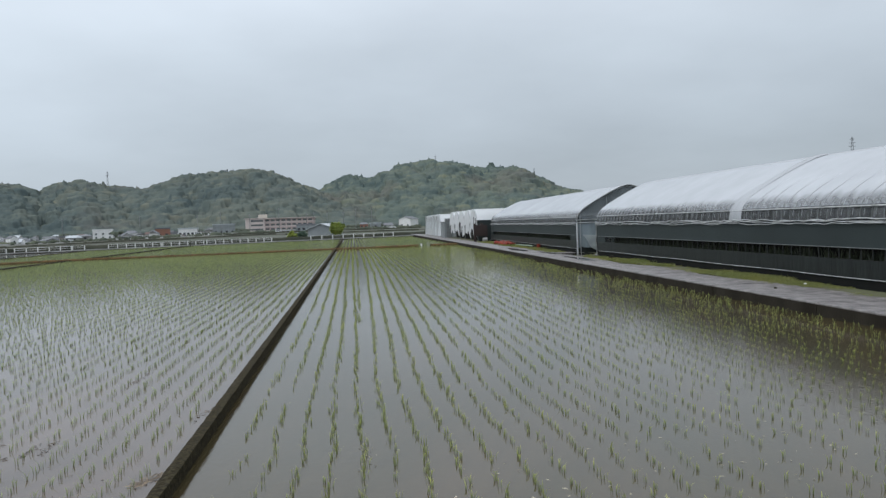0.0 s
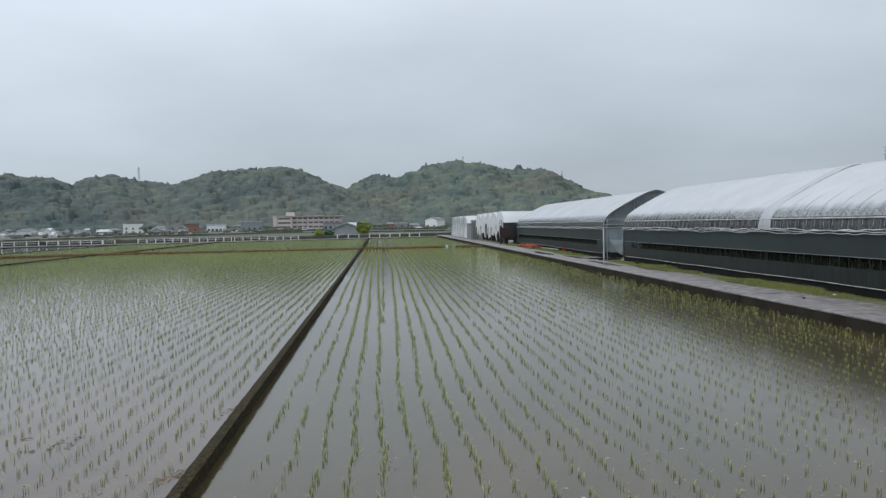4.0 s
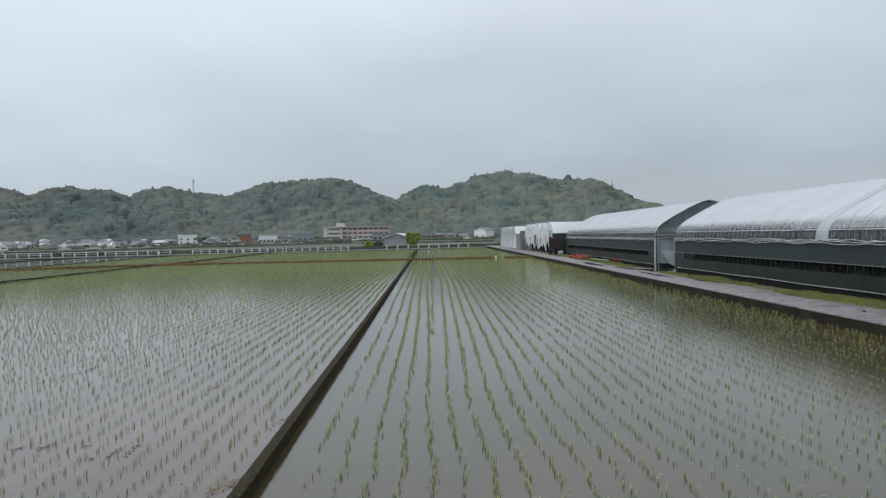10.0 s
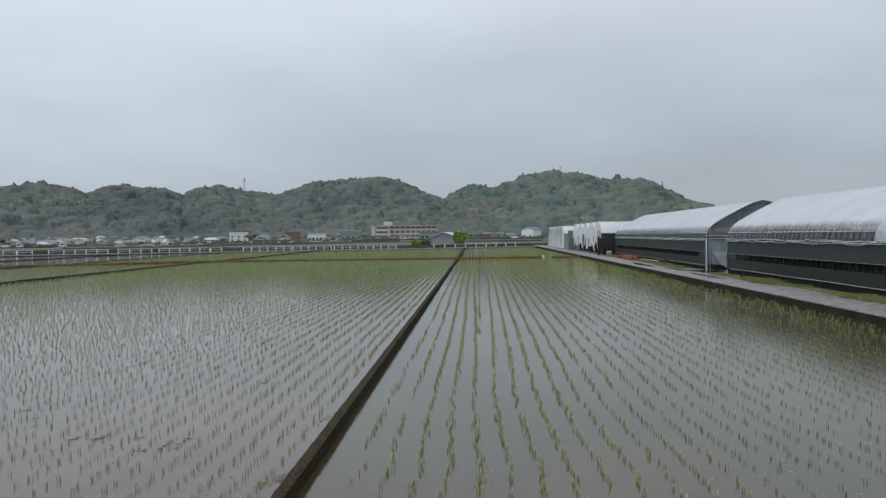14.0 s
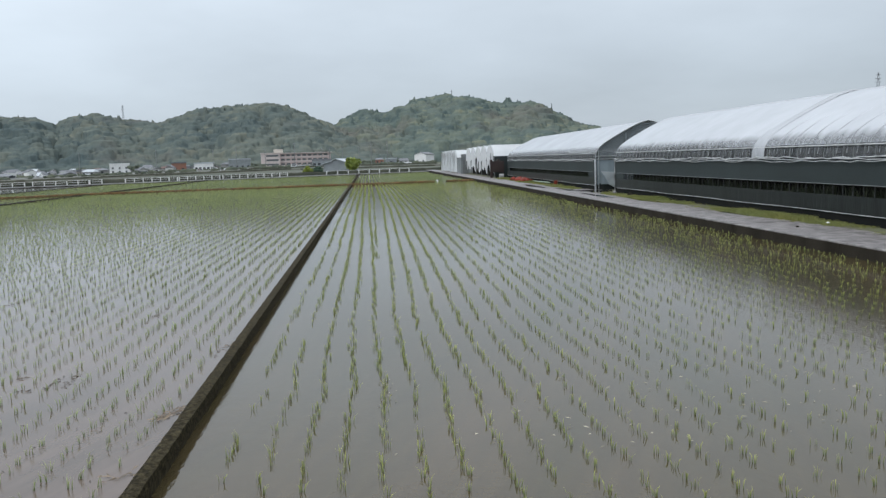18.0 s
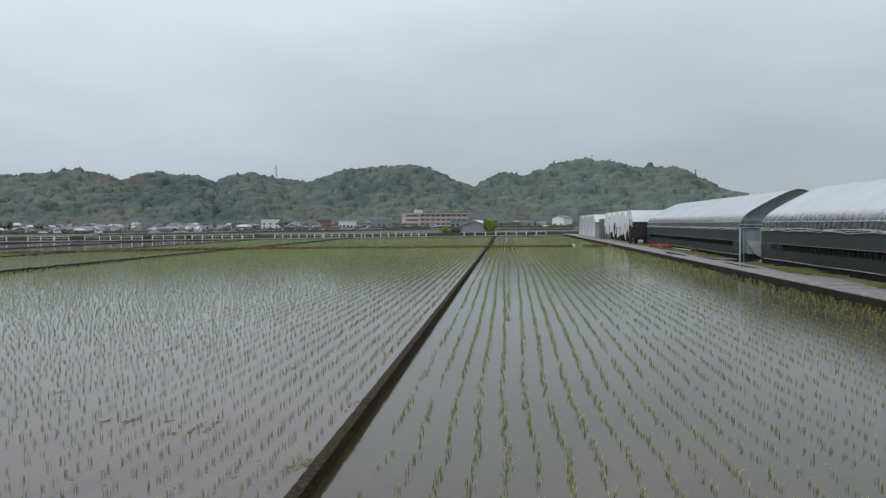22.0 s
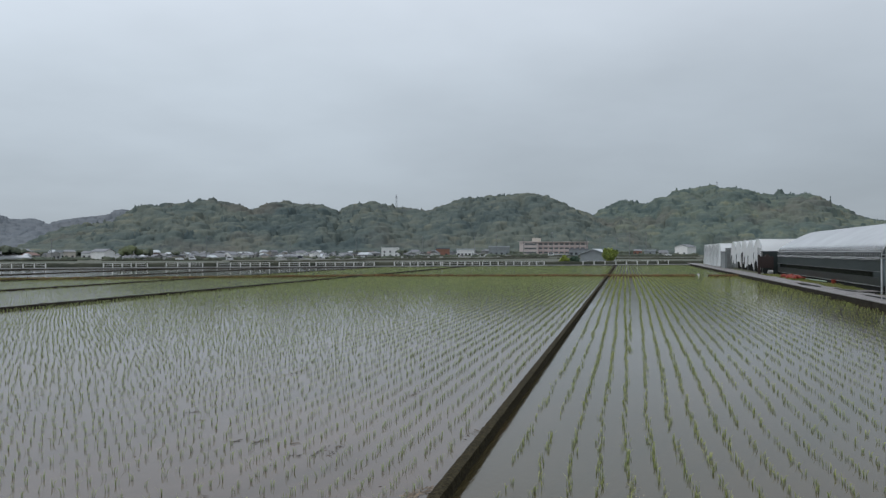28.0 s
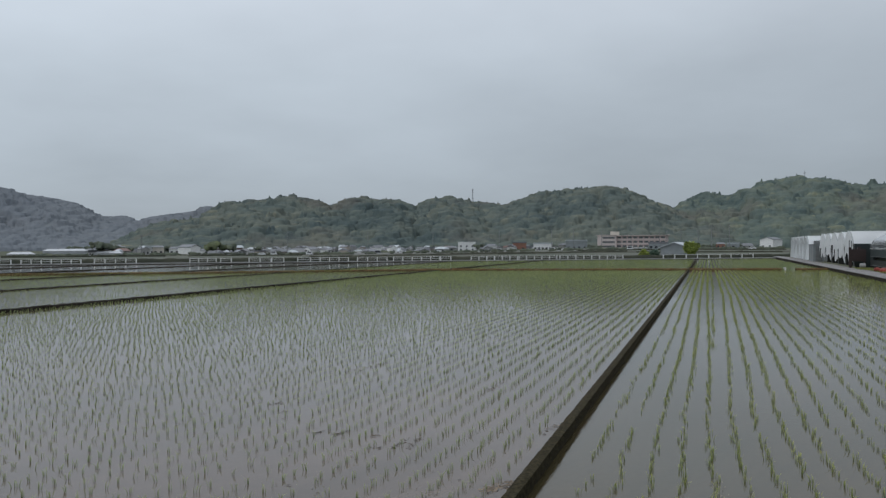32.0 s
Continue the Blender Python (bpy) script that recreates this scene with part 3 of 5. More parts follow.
# ---- rice ----
def rice_rows(xs, y0, y1, pitch, wob, seed, drop, edge=None, spread=False):
    rng = np.random.default_rng(seed)
    out = []
    for k, x in enumerate(xs):
        if k % 6 == 0:
            phase, slip = rng.uniform(0, pitch), rng.uniform(0.97, 1.03)
        gait = pitch * slip * (1.0 + 0.5 * min(max((x - 1.2) / 1.5, 0), 1) if spread else 1.0)
        ys = np.arange(y0, float(y1(x) if callable(y1) else y1) - 0.3, gait) + phase
        ys = ys + rng.normal(0, pitch * (0.07 if spread else 0.045), len(ys))
        px = x + wob * (np.sin(ys / 6.3 + seed) + 0.6 * np.sin(ys / 2.7 + seed * 1.7 + k // 6) + 0.25 * np.sin(ys / 1.1 + k * 2.1)) + rng.normal(0, 0.015, len(ys))
        if spread:
            # the planter's course: one shared waver, and rows that swerve towards the road further out
            px = px + 0.045 * np.exp(-((ys - 7.9) / 0.6) ** 2) - 0.025 * np.exp(-((ys - 11.3) / 1.8) ** 2)
            px = px + (0.0125 if x > 0.1 else -0.0016) * (np.clip(ys, 12, 38) - 12)
        px = px + rng.normal(0, 1, len(ys)) * np.clip((ys - 30) * 0.001, 0, 0.03)
        gap = 0.5 + 0.5 * np.sin(ys / 1.9 + 5.1 * k) * np.sin(ys / 0.7 + 1.3 * k)
        ok = rng.random(len(ys)) > drop * (0.4 + 1.6 * gap) * (2.6 if k < 2 else 1.6 if edge and k > 28 else 1.0)
        if edge:
            ok &= px < edge(ys) - 0.12
        out.append(np.c_[px, ys][ok])
    return np.concatenate(out)


def rice_field(hills, seed, label, tall=0.085, blades=5, thick=1.0, lush=None, leaf=M_RICE_L):
    """Seedlings on their hills; lush: how much taller they stand at a place."""
    rng = np.random.default_rng(seed)
    d = np.hypot(hills[:, 0], hills[:, 1]) * rng.uniform(0.7, 1.3, len(hills))
    tall = tall * (lush(hills) if lush else np.ones(len(hills)))
    k1, k2, k3 = d < 17, (d >= 17) & (d < 42), d >= 42
    a, b, c = hills[k1], hills[k2], hills[k3]
    pieces = [tufts(a, 0.0, tall[k1], 0.012 if blades > 5 else 0.006, blades, 0.0058, seed, 0.75 if blades > 5 else 0.5), tufts(b, 0.0, tall[k2] * 1.15, 0.014, 5, 0.0105 * thick, seed + 1, 0.6, False),
              tufts(c, 0.0, tall[k3] * 1.25, 0.02, 4, 0.019 * thick, seed + 2, 0.5, False)]
    pieces = [p for p in pieces if len(p[0])]
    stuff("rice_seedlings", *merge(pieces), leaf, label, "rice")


rows_r = -1.14 + 0.288 * np.arange(38)
field_r = rice_rows(rows_r, 1.8, lambda x: DIKE(x) - 0.9, 0.13, 0.011, 11, 0.14, edge=lambda y: KERB(y), spread=True)
one_more = rice_rows([0.12], 18.7, lambda x: DIKE(x) - 0.9, 0.15, 0.012, 13, 0.15)       # one row more where the course swerves
one_more[:, 0] += 0.0038 * (np.clip(one_more[:, 1], 20, 48) - 20)
field_r = np.r_[field_r, one_more]
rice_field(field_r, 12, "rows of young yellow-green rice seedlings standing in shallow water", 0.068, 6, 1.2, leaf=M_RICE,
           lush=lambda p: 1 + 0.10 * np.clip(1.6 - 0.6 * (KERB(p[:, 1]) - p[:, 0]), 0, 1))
rows_l = np.r_[-1.95, -2.17, -2.42, -2.70 - 0.29 * np.arange(71)]
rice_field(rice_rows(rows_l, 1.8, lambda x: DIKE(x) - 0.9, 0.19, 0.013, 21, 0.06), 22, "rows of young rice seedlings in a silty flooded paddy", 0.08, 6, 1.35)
for i, (xa, xb) in enumerate(zip(LEVEES[1:4], LEVEES[2:5])):
    xs = np.arange(xb + 0.5, xa - 0.4, 0.3)
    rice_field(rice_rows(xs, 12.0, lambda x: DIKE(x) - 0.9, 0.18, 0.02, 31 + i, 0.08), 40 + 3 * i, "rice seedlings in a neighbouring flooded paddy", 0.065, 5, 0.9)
for i, (xa, xb) in enumerate(((KERB(110), LEVEES[0]), (LEVEES[0], LEVEES[1]), (LEVEES[1], LEVEES[2]))):
    xs = np.arange(xb + 0.5, xa - 0.5, 0.36)
    h = np.concatenate([np.c_[np.full(n, x), np.linspace(DIKE(x) + 0.8, CANAL(x) - 1, n)] for x in xs for n in [int((CANAL(x) - DIKE(x)) / 0.3)]])
    h += np.random.default_rng(60 + i).normal(0, 0.03, h.shape)
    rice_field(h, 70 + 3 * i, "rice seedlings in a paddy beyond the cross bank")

# ---- farm road with its kerb ----
def worn_slab(width, y0, y1, top, rng):
    """A cast concrete slab with a chipped edge over the kerb and a slightly uneven top."""
    across = np.r_[0.0, 0.012, 0.05, np.linspace(0.25, width - 0.1, 5), width - 0.01, width]
    ys, m = np.linspace(y0, y1, 42), 12
    v = []
    for yy in ys:
        chip = abs(rng.normal(0, 0.006)) + (rng.uniform(0.01, 0.035) if rng.random() < 0.12 else 0)
        ragged = rng.normal(0, 0.03)
        xs = across + chip * np.clip(1 - across / 0.3, 0, 1) + ragged * np.clip((across - width + 0.3) / 0.3, 0, 1)
        zs = top + rng.normal(0, 0.0025, len(xs)) - np.where(across < 0.01, 0.012 + chip * 0.3, 0)
        v += [(xs[0] + 0.002, yy, 0.238)] + [(a, yy, c) for a, c in zip(xs, zs)] + [(xs[-1], yy, 0.14)]
    f = [(i * m + k, i * m + k + 1, (i + 1) * m + k + 1, (i + 1) * m + k) for i in range(len(ys) - 1) for k in range(m - 1)]
    f += [tuple(o + i for i in (k, m - 1 - k, m - 2 - k, k + 1)) for o in (0, (len(ys) - 1) * m) for k in range(m // 2 - 1)]
    return npmesh("slab", v, f)


ROAD_M = pose(KERB(0), 0, 0, 0, 0, -math.degrees(math.atan(0.008)))
yard = thing("yard_terrace", "raised bare yard ground beside the greenhouses", "ground", ROAD_M, kind="structure")
part("terrace_ground", B(0.12, 120, -9, 150, -0.3, 0.24), M_YARD, yard)
road = thing("farm_road", "wet grey concrete farm road with a dark stained kerb", "road", ROAD_M, kind="structure")
y, k = -4.0, 0
rng = np.random.default_rng(5)
while y < 150:
    ln = 5.0
    add("slab", worn_slab(1.72 + rng.uniform(-0.05, 0.05), y + 0.006, y + ln - 0.006, 0.272 + rng.uniform(-0.004, 0.004), rng), M_CONC, road)
    part("kerb_stone", B(0.0, 0.15, y + 0.008, y + ln - 0.008, -0.15, 0.236 + rng.uniform(-0.003, 0.003), 0.006), M_KERB, road)
    y += ln
# grass verge between road and greenhouses
gy = rng.uniform(2, 76, 20000)
gx = 1.5 + 1.1 * rng.beta(1.5, 1.4, 20000)
ok = (rng.random(20000) < 0.42 + 0.6 * fbm(gx * 1.1, gy * 0.55, 2.0) + 0.25 * np.sin(gy * 2.3)) & ((gy < 41) | (gy > 47))
R3 = np.array(ROAD_M.to_3x3())[:2, :2]
gxy = np.c_[gx, gy][ok] @ R3.T + np.array([KERB(0), 0])
stuff("verge_grass", *tufts(gxy, 0.24, 0.085 * (1 + 0.45 * fbm(gx[ok] * 0.9, gy[ok] * 0.7, 5.0)).clip(0.5, 1.7), 0.08, 7, 0.014, 6, 1.4), M_GRASS, "patchy wet yellow-green grass verge beside the farm road", "grass")


# ---- long tunnel greenhouses ----
# half of the hoop, from the eave to the ridge: an upright shoulder, a tight bend, then a long slope
HOOP = np.array([(0.0, -0.2), (0.0, 0.0), (0.01, 0.18), (0.06, 0.38), (0.2, 0.60), (0.45, 0.81), (0.89, 1.08), (1.55, 1.44), (2.05, 1.69), (2.5, 1.88), (2.95, 1.99), (3.4, 2.04)])
HOOP_S = np.r_[0, np.cumsum(np.linalg.norm(np.diff(HOOP[1:-1], axis=0), axis=1))]
HOOP_S = HOOP_S / HOOP_S[-1]


def arch(u, w, eave, rise):
    """Point of the hoop; u runs 0..2 from one eave over the ridge to the other."""
    s = u if u < 1 else 2 - u
    i = min(int(np.searchsorted(HOOP_S, s, side="right")) - 1, len(HOOP_S) - 2)
    t = (s - HOOP_S[i]) / (HOOP_S[i + 1] - HOOP_S[i])
    a, b, c, d = HOOP[i:i + 4]
    x, z = 0.5 * (2 * b + (c - a) * t + (2 * a - 5 * b + 4 * c - d) * t * t + (3 * b - a - 3 * c + d) * t ** 3)
    x = x * w / 5.9
    return x if u < 1 else w - x, eave + z * rise / 2.05


def roof_film(w, eave, rise, y0, y1, u0, u1, step, lift=0.0, sag=0.02, seed=0):
    us, ys = np.r_[np.linspace(u0, 0.4, 14), np.linspace(0.46, 1.54, 15), np.linspace(1.6, u1, 14)], np.arange(y0, y1 + 1e-6, step)
    ys[-1] = y1
    v = []
    for j, yy in enumerate(ys):
        for u in us:
            x, z = arch(u, w, eave, rise)
            s = sag if j % 2 else 0.0
            nx, nz = -math.cos(math.pi / 2 * u), math.sin(math.pi / 2 * min(u, 2 - u))
            v.append((x + nx * (lift - s), yy, z + nz * (lift - s)))
    m = len(us)
    f = [(j * m + i, j * m + i + 1, (j + 1) * m + i + 1, (j + 1) * m + i) for j in range(len(ys) - 1) for i in range(m - 1)]
    return npmesh("film", v, f, True)


def gable(w, eave, rise, y, z0, u0=0.0, u1=2.0):
    """An end wall under the arch."""
    bm = bmesh.new()
    top = [arch(u, w, eave, rise) for u in np.linspace(u0, u1, 61)]
    ring = [(top[0][0], z0)] + top + [(top[-1][0], z0)]
    front = [bm.verts.new((x, y, z)) for x, z in ring]
    back = [bm.verts.new((x, y + 0.02, z)) for x, z in ring]
    bm.faces.new(front)
    bm.faces.new(list(reversed(back)))
    for i in range(len(ring)):
        j = (i + 1) % len(ring)
        bm.faces.new((front[j], front[i], back[i], back[j]))
    return bm


def greenhouse(name, label, x, y, length, turn, w=5.9, eave=1.92, rise=2.05, seams=(), z0=0.3, seed=1, rib=0.46):
    rng = np.random.default_rng(seed)
    g = thing(name, label, "greenhouse", pose(x, y, 0, 0, 0, turn), group="tunnel greenhouses")
    low = 0.085                                   # the film starts a little above the eave
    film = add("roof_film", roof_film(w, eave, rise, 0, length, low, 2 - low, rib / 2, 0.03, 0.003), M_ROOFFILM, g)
    for side in (0, 1):
        us = np.linspace(0.0, low, 4)
        us = us if side == 0 else 2 - us
        v = [(arch(u, w, eave, rise)[0], yy, arch(u, w, eave, rise)[1]) for yy in (0, length) for u in us]
        add("clear_strip", npmesh("clear", v, [(i, i + 1, i + 5, i + 4) for i in range(3)]), M_STRIP, g)
    rib_mesh = tube([(arch(u, w, eave, rise)[0], 0, arch(u, w, eave, rise)[1]) for u in np.r_[np.linspace(0, 0.4, 12), np.linspace(0.5, 1.5, 9), np.linspace(1.6, 2, 12)]], 0.016)
    # added lines on the film stand in for ribs showing through; longer by the seam
    rib_line_low, rib_line_high = (tube([(arch(u, w + 0.10, eave, rise + 0.04)[0] - 0.05 * (1 - u), 0, arch(u, w + 0.10, eave, rise + 0.04)[1]) for u in np.linspace(0.03, top, 20)], 0.005, 4)
                              for top in (0.15, 0.5))
    post = B(-0.008, 0.008, -0.008, 0.008, z0 - 0.1, eave)
    post_mesh = bpy.data.meshes.new("post")
    post.to_mesh(post_mesh)
    post.free()
    n = int(length / rib)
    for i in range(n + 1):
        yy = i * length / n
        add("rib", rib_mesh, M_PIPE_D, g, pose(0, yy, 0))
        if i < n:
            add("rib_line", rib_line_high if seams and yy < seams[0] and i % 2 else rib_line_low, M_RIBLINE, film, pose(0, yy + rib / 2, 0))
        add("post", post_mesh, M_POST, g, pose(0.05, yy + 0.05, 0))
    for u, r in ((low, 0.022), (1.0, 0.02)):
        xx, zz = arch(u, w, eave, rise)
        add("rail", tube([(xx - 0.03, 0, zz + 0.01), (xx - 0.03, length, zz + 0.01)], r), M_HEM if u < 0.5 else M_PIPE, g)
    # bundled film along the eave, in two loose folds
    for k in (0, 1, 2):
        pts = [(-0.05 - 0.02 * k, t, eave + 0.01 - 0.05 * k + 0.018 * math.sin(t * (1.1 + 0.4 * k) + k * 2) + rng.normal(0, 0.013)) for t in np.arange(0, length + 0.1, 0.35)]
        add("eave_fold", tube(pts, 0.018 - 0.003 * k), M_HEM, g)
    # side wall: upper net, open strip, lower sheet, hem
    net = part("upper_net", B(-0.03, -0.012, 0, length, 1.24, eave - 0.02), M_NET, g)
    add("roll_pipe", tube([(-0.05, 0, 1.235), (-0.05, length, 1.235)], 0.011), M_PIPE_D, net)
    low_sheet = part("lower_sheet", B(-0.028, -0.014, 0, length, 0.5, 0.95), M_NETLOW, g)
    for y0_, y1_ in ((0, 1.4), (length - 1.4, length)):
        part("end_panel", B(-0.026, -0.016, y0_, y1_, 0.95, 1.24), M_NET, g)
    add("hem_pipe", tube([(-0.05, t, 0.50 + 0.008 * math.sin(t * 0.9)) for t in np.arange(0, length + 0.1, 0.5)], 0.011), M_HEM, low_sheet)
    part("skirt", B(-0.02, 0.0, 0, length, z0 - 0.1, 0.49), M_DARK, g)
    part("far_side_wall", B(w, w + 0.02, 0, length, z0 - 0.1, eave), M_NET, g)
    # added unseen sheet that stands in for the shade deeper inside
    part("interior_shade_sheet", B(0.9, 0.92, 0.1, length - 0.1, z0 - 0.05, 2.3), M_DARK, g)
    # seams where two films overlap
    for s in seams:
        us, n = np.r_[np.linspace(0.0, 0.4, 16), np.linspace(0.46, 1.9, 24)], 36
        v = []
        for u in us:
            for k in range(n + 1):
                q = k / n
                fold = abs(math.sin(q * 12.6 + 0.5 * math.sin(u * 4))) ** 1.5 * (0.6 + 0.4 * math.sin(q * 9 + u * 3)) + 0.3 * abs(math.sin(q * 31 + 2 * u))
                o = 0.012 + 0.055 * fold * math.sin(math.pi * min(max(q, 0.04), 0.96)) ** 0.4
                xx, zz = arch(u, w + 2 * o, eave, rise + o + 0.02)
                v.append((xx - o - 0.01, s + 0.85 * q * (1 - 0.45 * u) + 0.03 * math.sin(u * 5 + 2 * q), zz))
        m = n + 1
        add("film_seam", npmesh("seam", v, [(j * m + k, j * m + k + 1, (j + 1) * m + k + 1, (j + 1) * m + k) for j in range(len(us) - 1) for k in range(n)], True), M_FILM, film)
    return g


GT = -0.69
WALLX = lambda y: 11.90 + 0.012 * y
g1 = greenhouse("tunnel_greenhouse", "long tunnel greenhouse with white film roof and dark net walls", WALLX(0.0), 0.0, 40.85, GT, seams=(24.75,), seed=3)
part("end_wall", gable(5.9, 1.92, 2.05, 40.83, 0.25), M_CLEAR, g1, "clear plastic end wall")
part("end_wall", gable(5.9, 1.92, 2.05, 0.0, 0.25), M_CLEAR, g1)
add("corner_wrap", tube([(-0.05, 40.85, 0.25), (-0.06, 40.87, 1.0), (-0.05, 40.85, 1.95)], 0.035), M_HEM, g1)
g2 = greenhouse("tunnel_greenhouse", "long tunnel greenhouse with white film roof and a plastic gable door", WALLX(44.4) - 0.1, 44.4, 32.0, GT - 0.4, seams=(), seed=4)
part("end_wall", gable(5.9, 1.92, 2.05, 0.0, 1.9), M_CLEAR, g2, "grey translucent plastic gable")
part("end_wall", gable(5.9, 1.92, 2.05, 31.9, 0.25), M_CLEAR, g2)


def drape(x0, x1, y, z0, z1, folds, amp, seed, n=28, rows=12, taper=0.0):
    """A hanging plastic sheet with vertical folds."""
    rng = np.random.default_rng(seed)
    ph = rng.uniform(0, 6, 4)
    v = []
    for j in range(rows + 1):
        t = j / rows
        for i in range(n + 1):
            s = i / n
            w = amp * t * (math.sin(s * folds * 6.28 + ph[0] + 1.5 * t) + 0.5 * math.sin(s * folds * 13 + ph[1]))
            hem = taper * (math.sin(s * 9 + ph[2]) * 0.5 + 0.5 * math.sin(s * 23 + ph[3])) * t
            v.append((x0 + (x1 - x0) * s, y + w, z1 + (z0 - z1) * t + hem))
    m = n + 1
    return npmesh("drape", v, [(j * m + i, j * m + i + 1, (j + 1) * m + i + 1, (j + 1) * m + i) for j in range(rows) for i in range(n)], True)


# crop rows behind the open strips
rng = np.random.default_rng(52)
for x_, y_, L_, tn in ((WALLX(0.0), 0.0, 40.2, GT), (WALLX(44.4) - 0.1, 44.4, 32.0, GT - 0.4)):
    n_ = int(L_ * 45)
    c_ = np.c_[rng.uniform(0.25, 0.75, n_), rng.uniform(0.3, L_ - 0.3, n_)]
    c_ = c_[rng.random(n_) < 0.5 + 0.5 * np.sin(c_[:, 1] * 5.2)]
    v_, f_ = tufts(c_, 0.28, 0.8, 0.05, 5, 0.05, 53, 0.35)
    ob = stuff("crop_plants", v_, f_, M_CROP, "dark green crop plants inside the greenhouse", "crop")
    ob.matrix_basis = pose(x_, y_, 0, 0, 0, tn)

# gable of the second greenhouse: posts, cross bars, door film
for xx, r in ((0.0, 0.024), (0.17, 0.02), (1.7, 0.03), (3.0, 0.03), (4.6, 0.03), (5.9, 0.05)):
    add("gable_post", tube([(xx, -0.05, 0.2), (xx, -0.05, 1.95 if xx in (0.0, 5.9) else 2.4)], r), M_PIPE, g2)
for zz in (1.92, 2.08):
    add("gable_bar", tube([(0, -0.05, zz), (5.9, -0.05, zz)], 0.022), M_PIPE, g2)
add("arch_rim", tube([(arch(u, 5.96, 1.92, 2.1)[0] - 0.03, -0.06, arch(u, 5.96, 1.92, 2.1)[1]) for u in np.linspace(0, 2, 61)], 0.022), M_PIPE, g2)
for xx in (1.7, 4.2):
    add("gable_post", tube([(xx, -0.04, 2.08), (xx, -0.04, arch(xx / 2.95, 5.9, 1.92, 2.05)[1])], 0.014), M_PIPE_D, g2)
add("corner_wrap", drape(-0.07, 0.01, -0.07, 0.25, 1.9, 2, 0.025, 7), M_DRAPE, g2)
add("door_film", drape(0.06, 5.8, -0.02, 0.55, 1.88, 7, 0.05, 5, n=60), M_DOOR, g2)
v = [(0.28, -0.09, 1.27), (1.0, -0.09, 1.22), (1.16, -0.10, 0.42), (1.02, -0.11, 0.38), (0.72, -0.10, 0.55), (0.5, -0.10, 0.95)]
bm = bmesh.new()
bm.faces.new([bm.verts.new(p) for p in v])
bmesh.ops.solidify(bm, geom=bm.faces[:], thickness=0.02)
part("folded_film", bm, M_FILMS, g2, "pale folded door film")
part("door_base", B(0.1, 5.8, 0.03, 0.06, 0.2, 0.6), M_NETLOW, g2)


# ---- multi-span houses whose gables face the road ----
def span_house(label, x, y0, spans, pitch, depth, turn, eave, apex, torn, seed):
    g = thing("multispan_greenhouse", label, "greenhouse", pose(x, y0, 0, 0, 0, turn), group="multispan greenhouses")
    rng = np.random.default_rng(seed)
    for i in range(spans):
        us = np.linspace(0, 2, 17)
        c = [(pitch * (i + u / 2), eave + (apex - eave) * math.sin(math.pi / 2 * min(u, 2 - u)) ** 0.8) for u in us]
        v = [(xx, yy, zz) for xx in np.linspace(-0.1, depth, 12) for yy, zz in c]
        f = [(a * 17 + b, a * 17 + b + 1, (a + 1) * 17 + b + 1, (a + 1) * 17 + b) for a in range(11) for b in range(16)]
        add("roof_film", npmesh("film", v, f, True), M_FILMT, g)
        add("rib", tube([(-0.12 if torn else -0.3, yy, zz + 0.01) for yy, zz in c], 0.03), M_PIPE, g)
        # hanging film on the gable
        n, rows = 36, 10
        vv = []
        ph = rng.uniform(0, 6, 3)
        tear_at = np.array([0, 0.13, 0.27, 0.40, 0.50, 0.60, 0.74, 0.88, 1.0])
        tear_z = np.array([0.8, 0.7, 1.9, 1.8, 0.9, 1.1, 2.1, 1.9, 0.8]) + rng.uniform(-0.25, 0.2, 9)        # lower ends of the torn strips
        for j in range(rows + 1):
            t = j / rows
            for k in range(n + 1):
                s = k / n
                u = 2 * s
                top = eave + (apex - eave) * math.sin(math.pi / 2 * min(u, 2 - u)) ** 0.8
                bottom = 0.35 if not torn else float(np.interp(s, tear_at, tear_z)) + 0.06 * math.sin(s * 40 + ph[0])
                vv.append((-0.15 + (0.12 if torn else 0.28) * t * math.sin(s * 19 + ph[2] + t) - 0.05 + (0.5 * t * abs(2 * s - 1) ** 3 if not torn else 0), pitch * (i + s), top + (max(0.35, bottom) - top) * t))
        m = n + 1
        add("gable_film", npmesh("film", vv, [(j * m + k, j * m + k + 1, (j + 1) * m + k + 1, (j + 1) * m + k) for j in range(rows) for k in range(n)], True), M_DRAPE if torn else M_MILKY, g)
        if not torn:
            for q in (0.28, 0.5, 0.72):
                add("gable_post", tube([(-0.42, pitch * (i + q), 0.3), (-0.26, pitch * (i + q), eave + (apex - eave) * 0.8)], 0.03), M_PIPE, g)
        if torn:
            # near-black sheet in place of the shade behind the open gable
            part("opening_shade_sheet", B(0.6, 0.65, pitch * i, pitch * (i + 1), 0.25, eave), M_DARK, g)
        add("post", tube([(-0.1, pitch * i, 0.2), (-0.1, pitch * i, eave)], 0.035), M_PIPE_D, g)
    part("side_sheet", B(0.0, depth, -0.03, -0.01, 0.25, eave), M_FILM if not torn else M_NET, g)
    part("back_wall", B(depth, depth + 0.03, 0, pitch * spans, 0.25, eave), M_FILM, g)
    return g


span_house("open-sided multispan greenhouse with torn white film hanging at its gables", 12.1, 78.6, 5, 5.15, 22, -1.0, 2.3, 3.42, True, 6)
span_house("multispan greenhouse with white film down to the ground", 12.0, 110.5, 5, 5.5, 22, -1.0, 2.3, 3.35, False, 7)

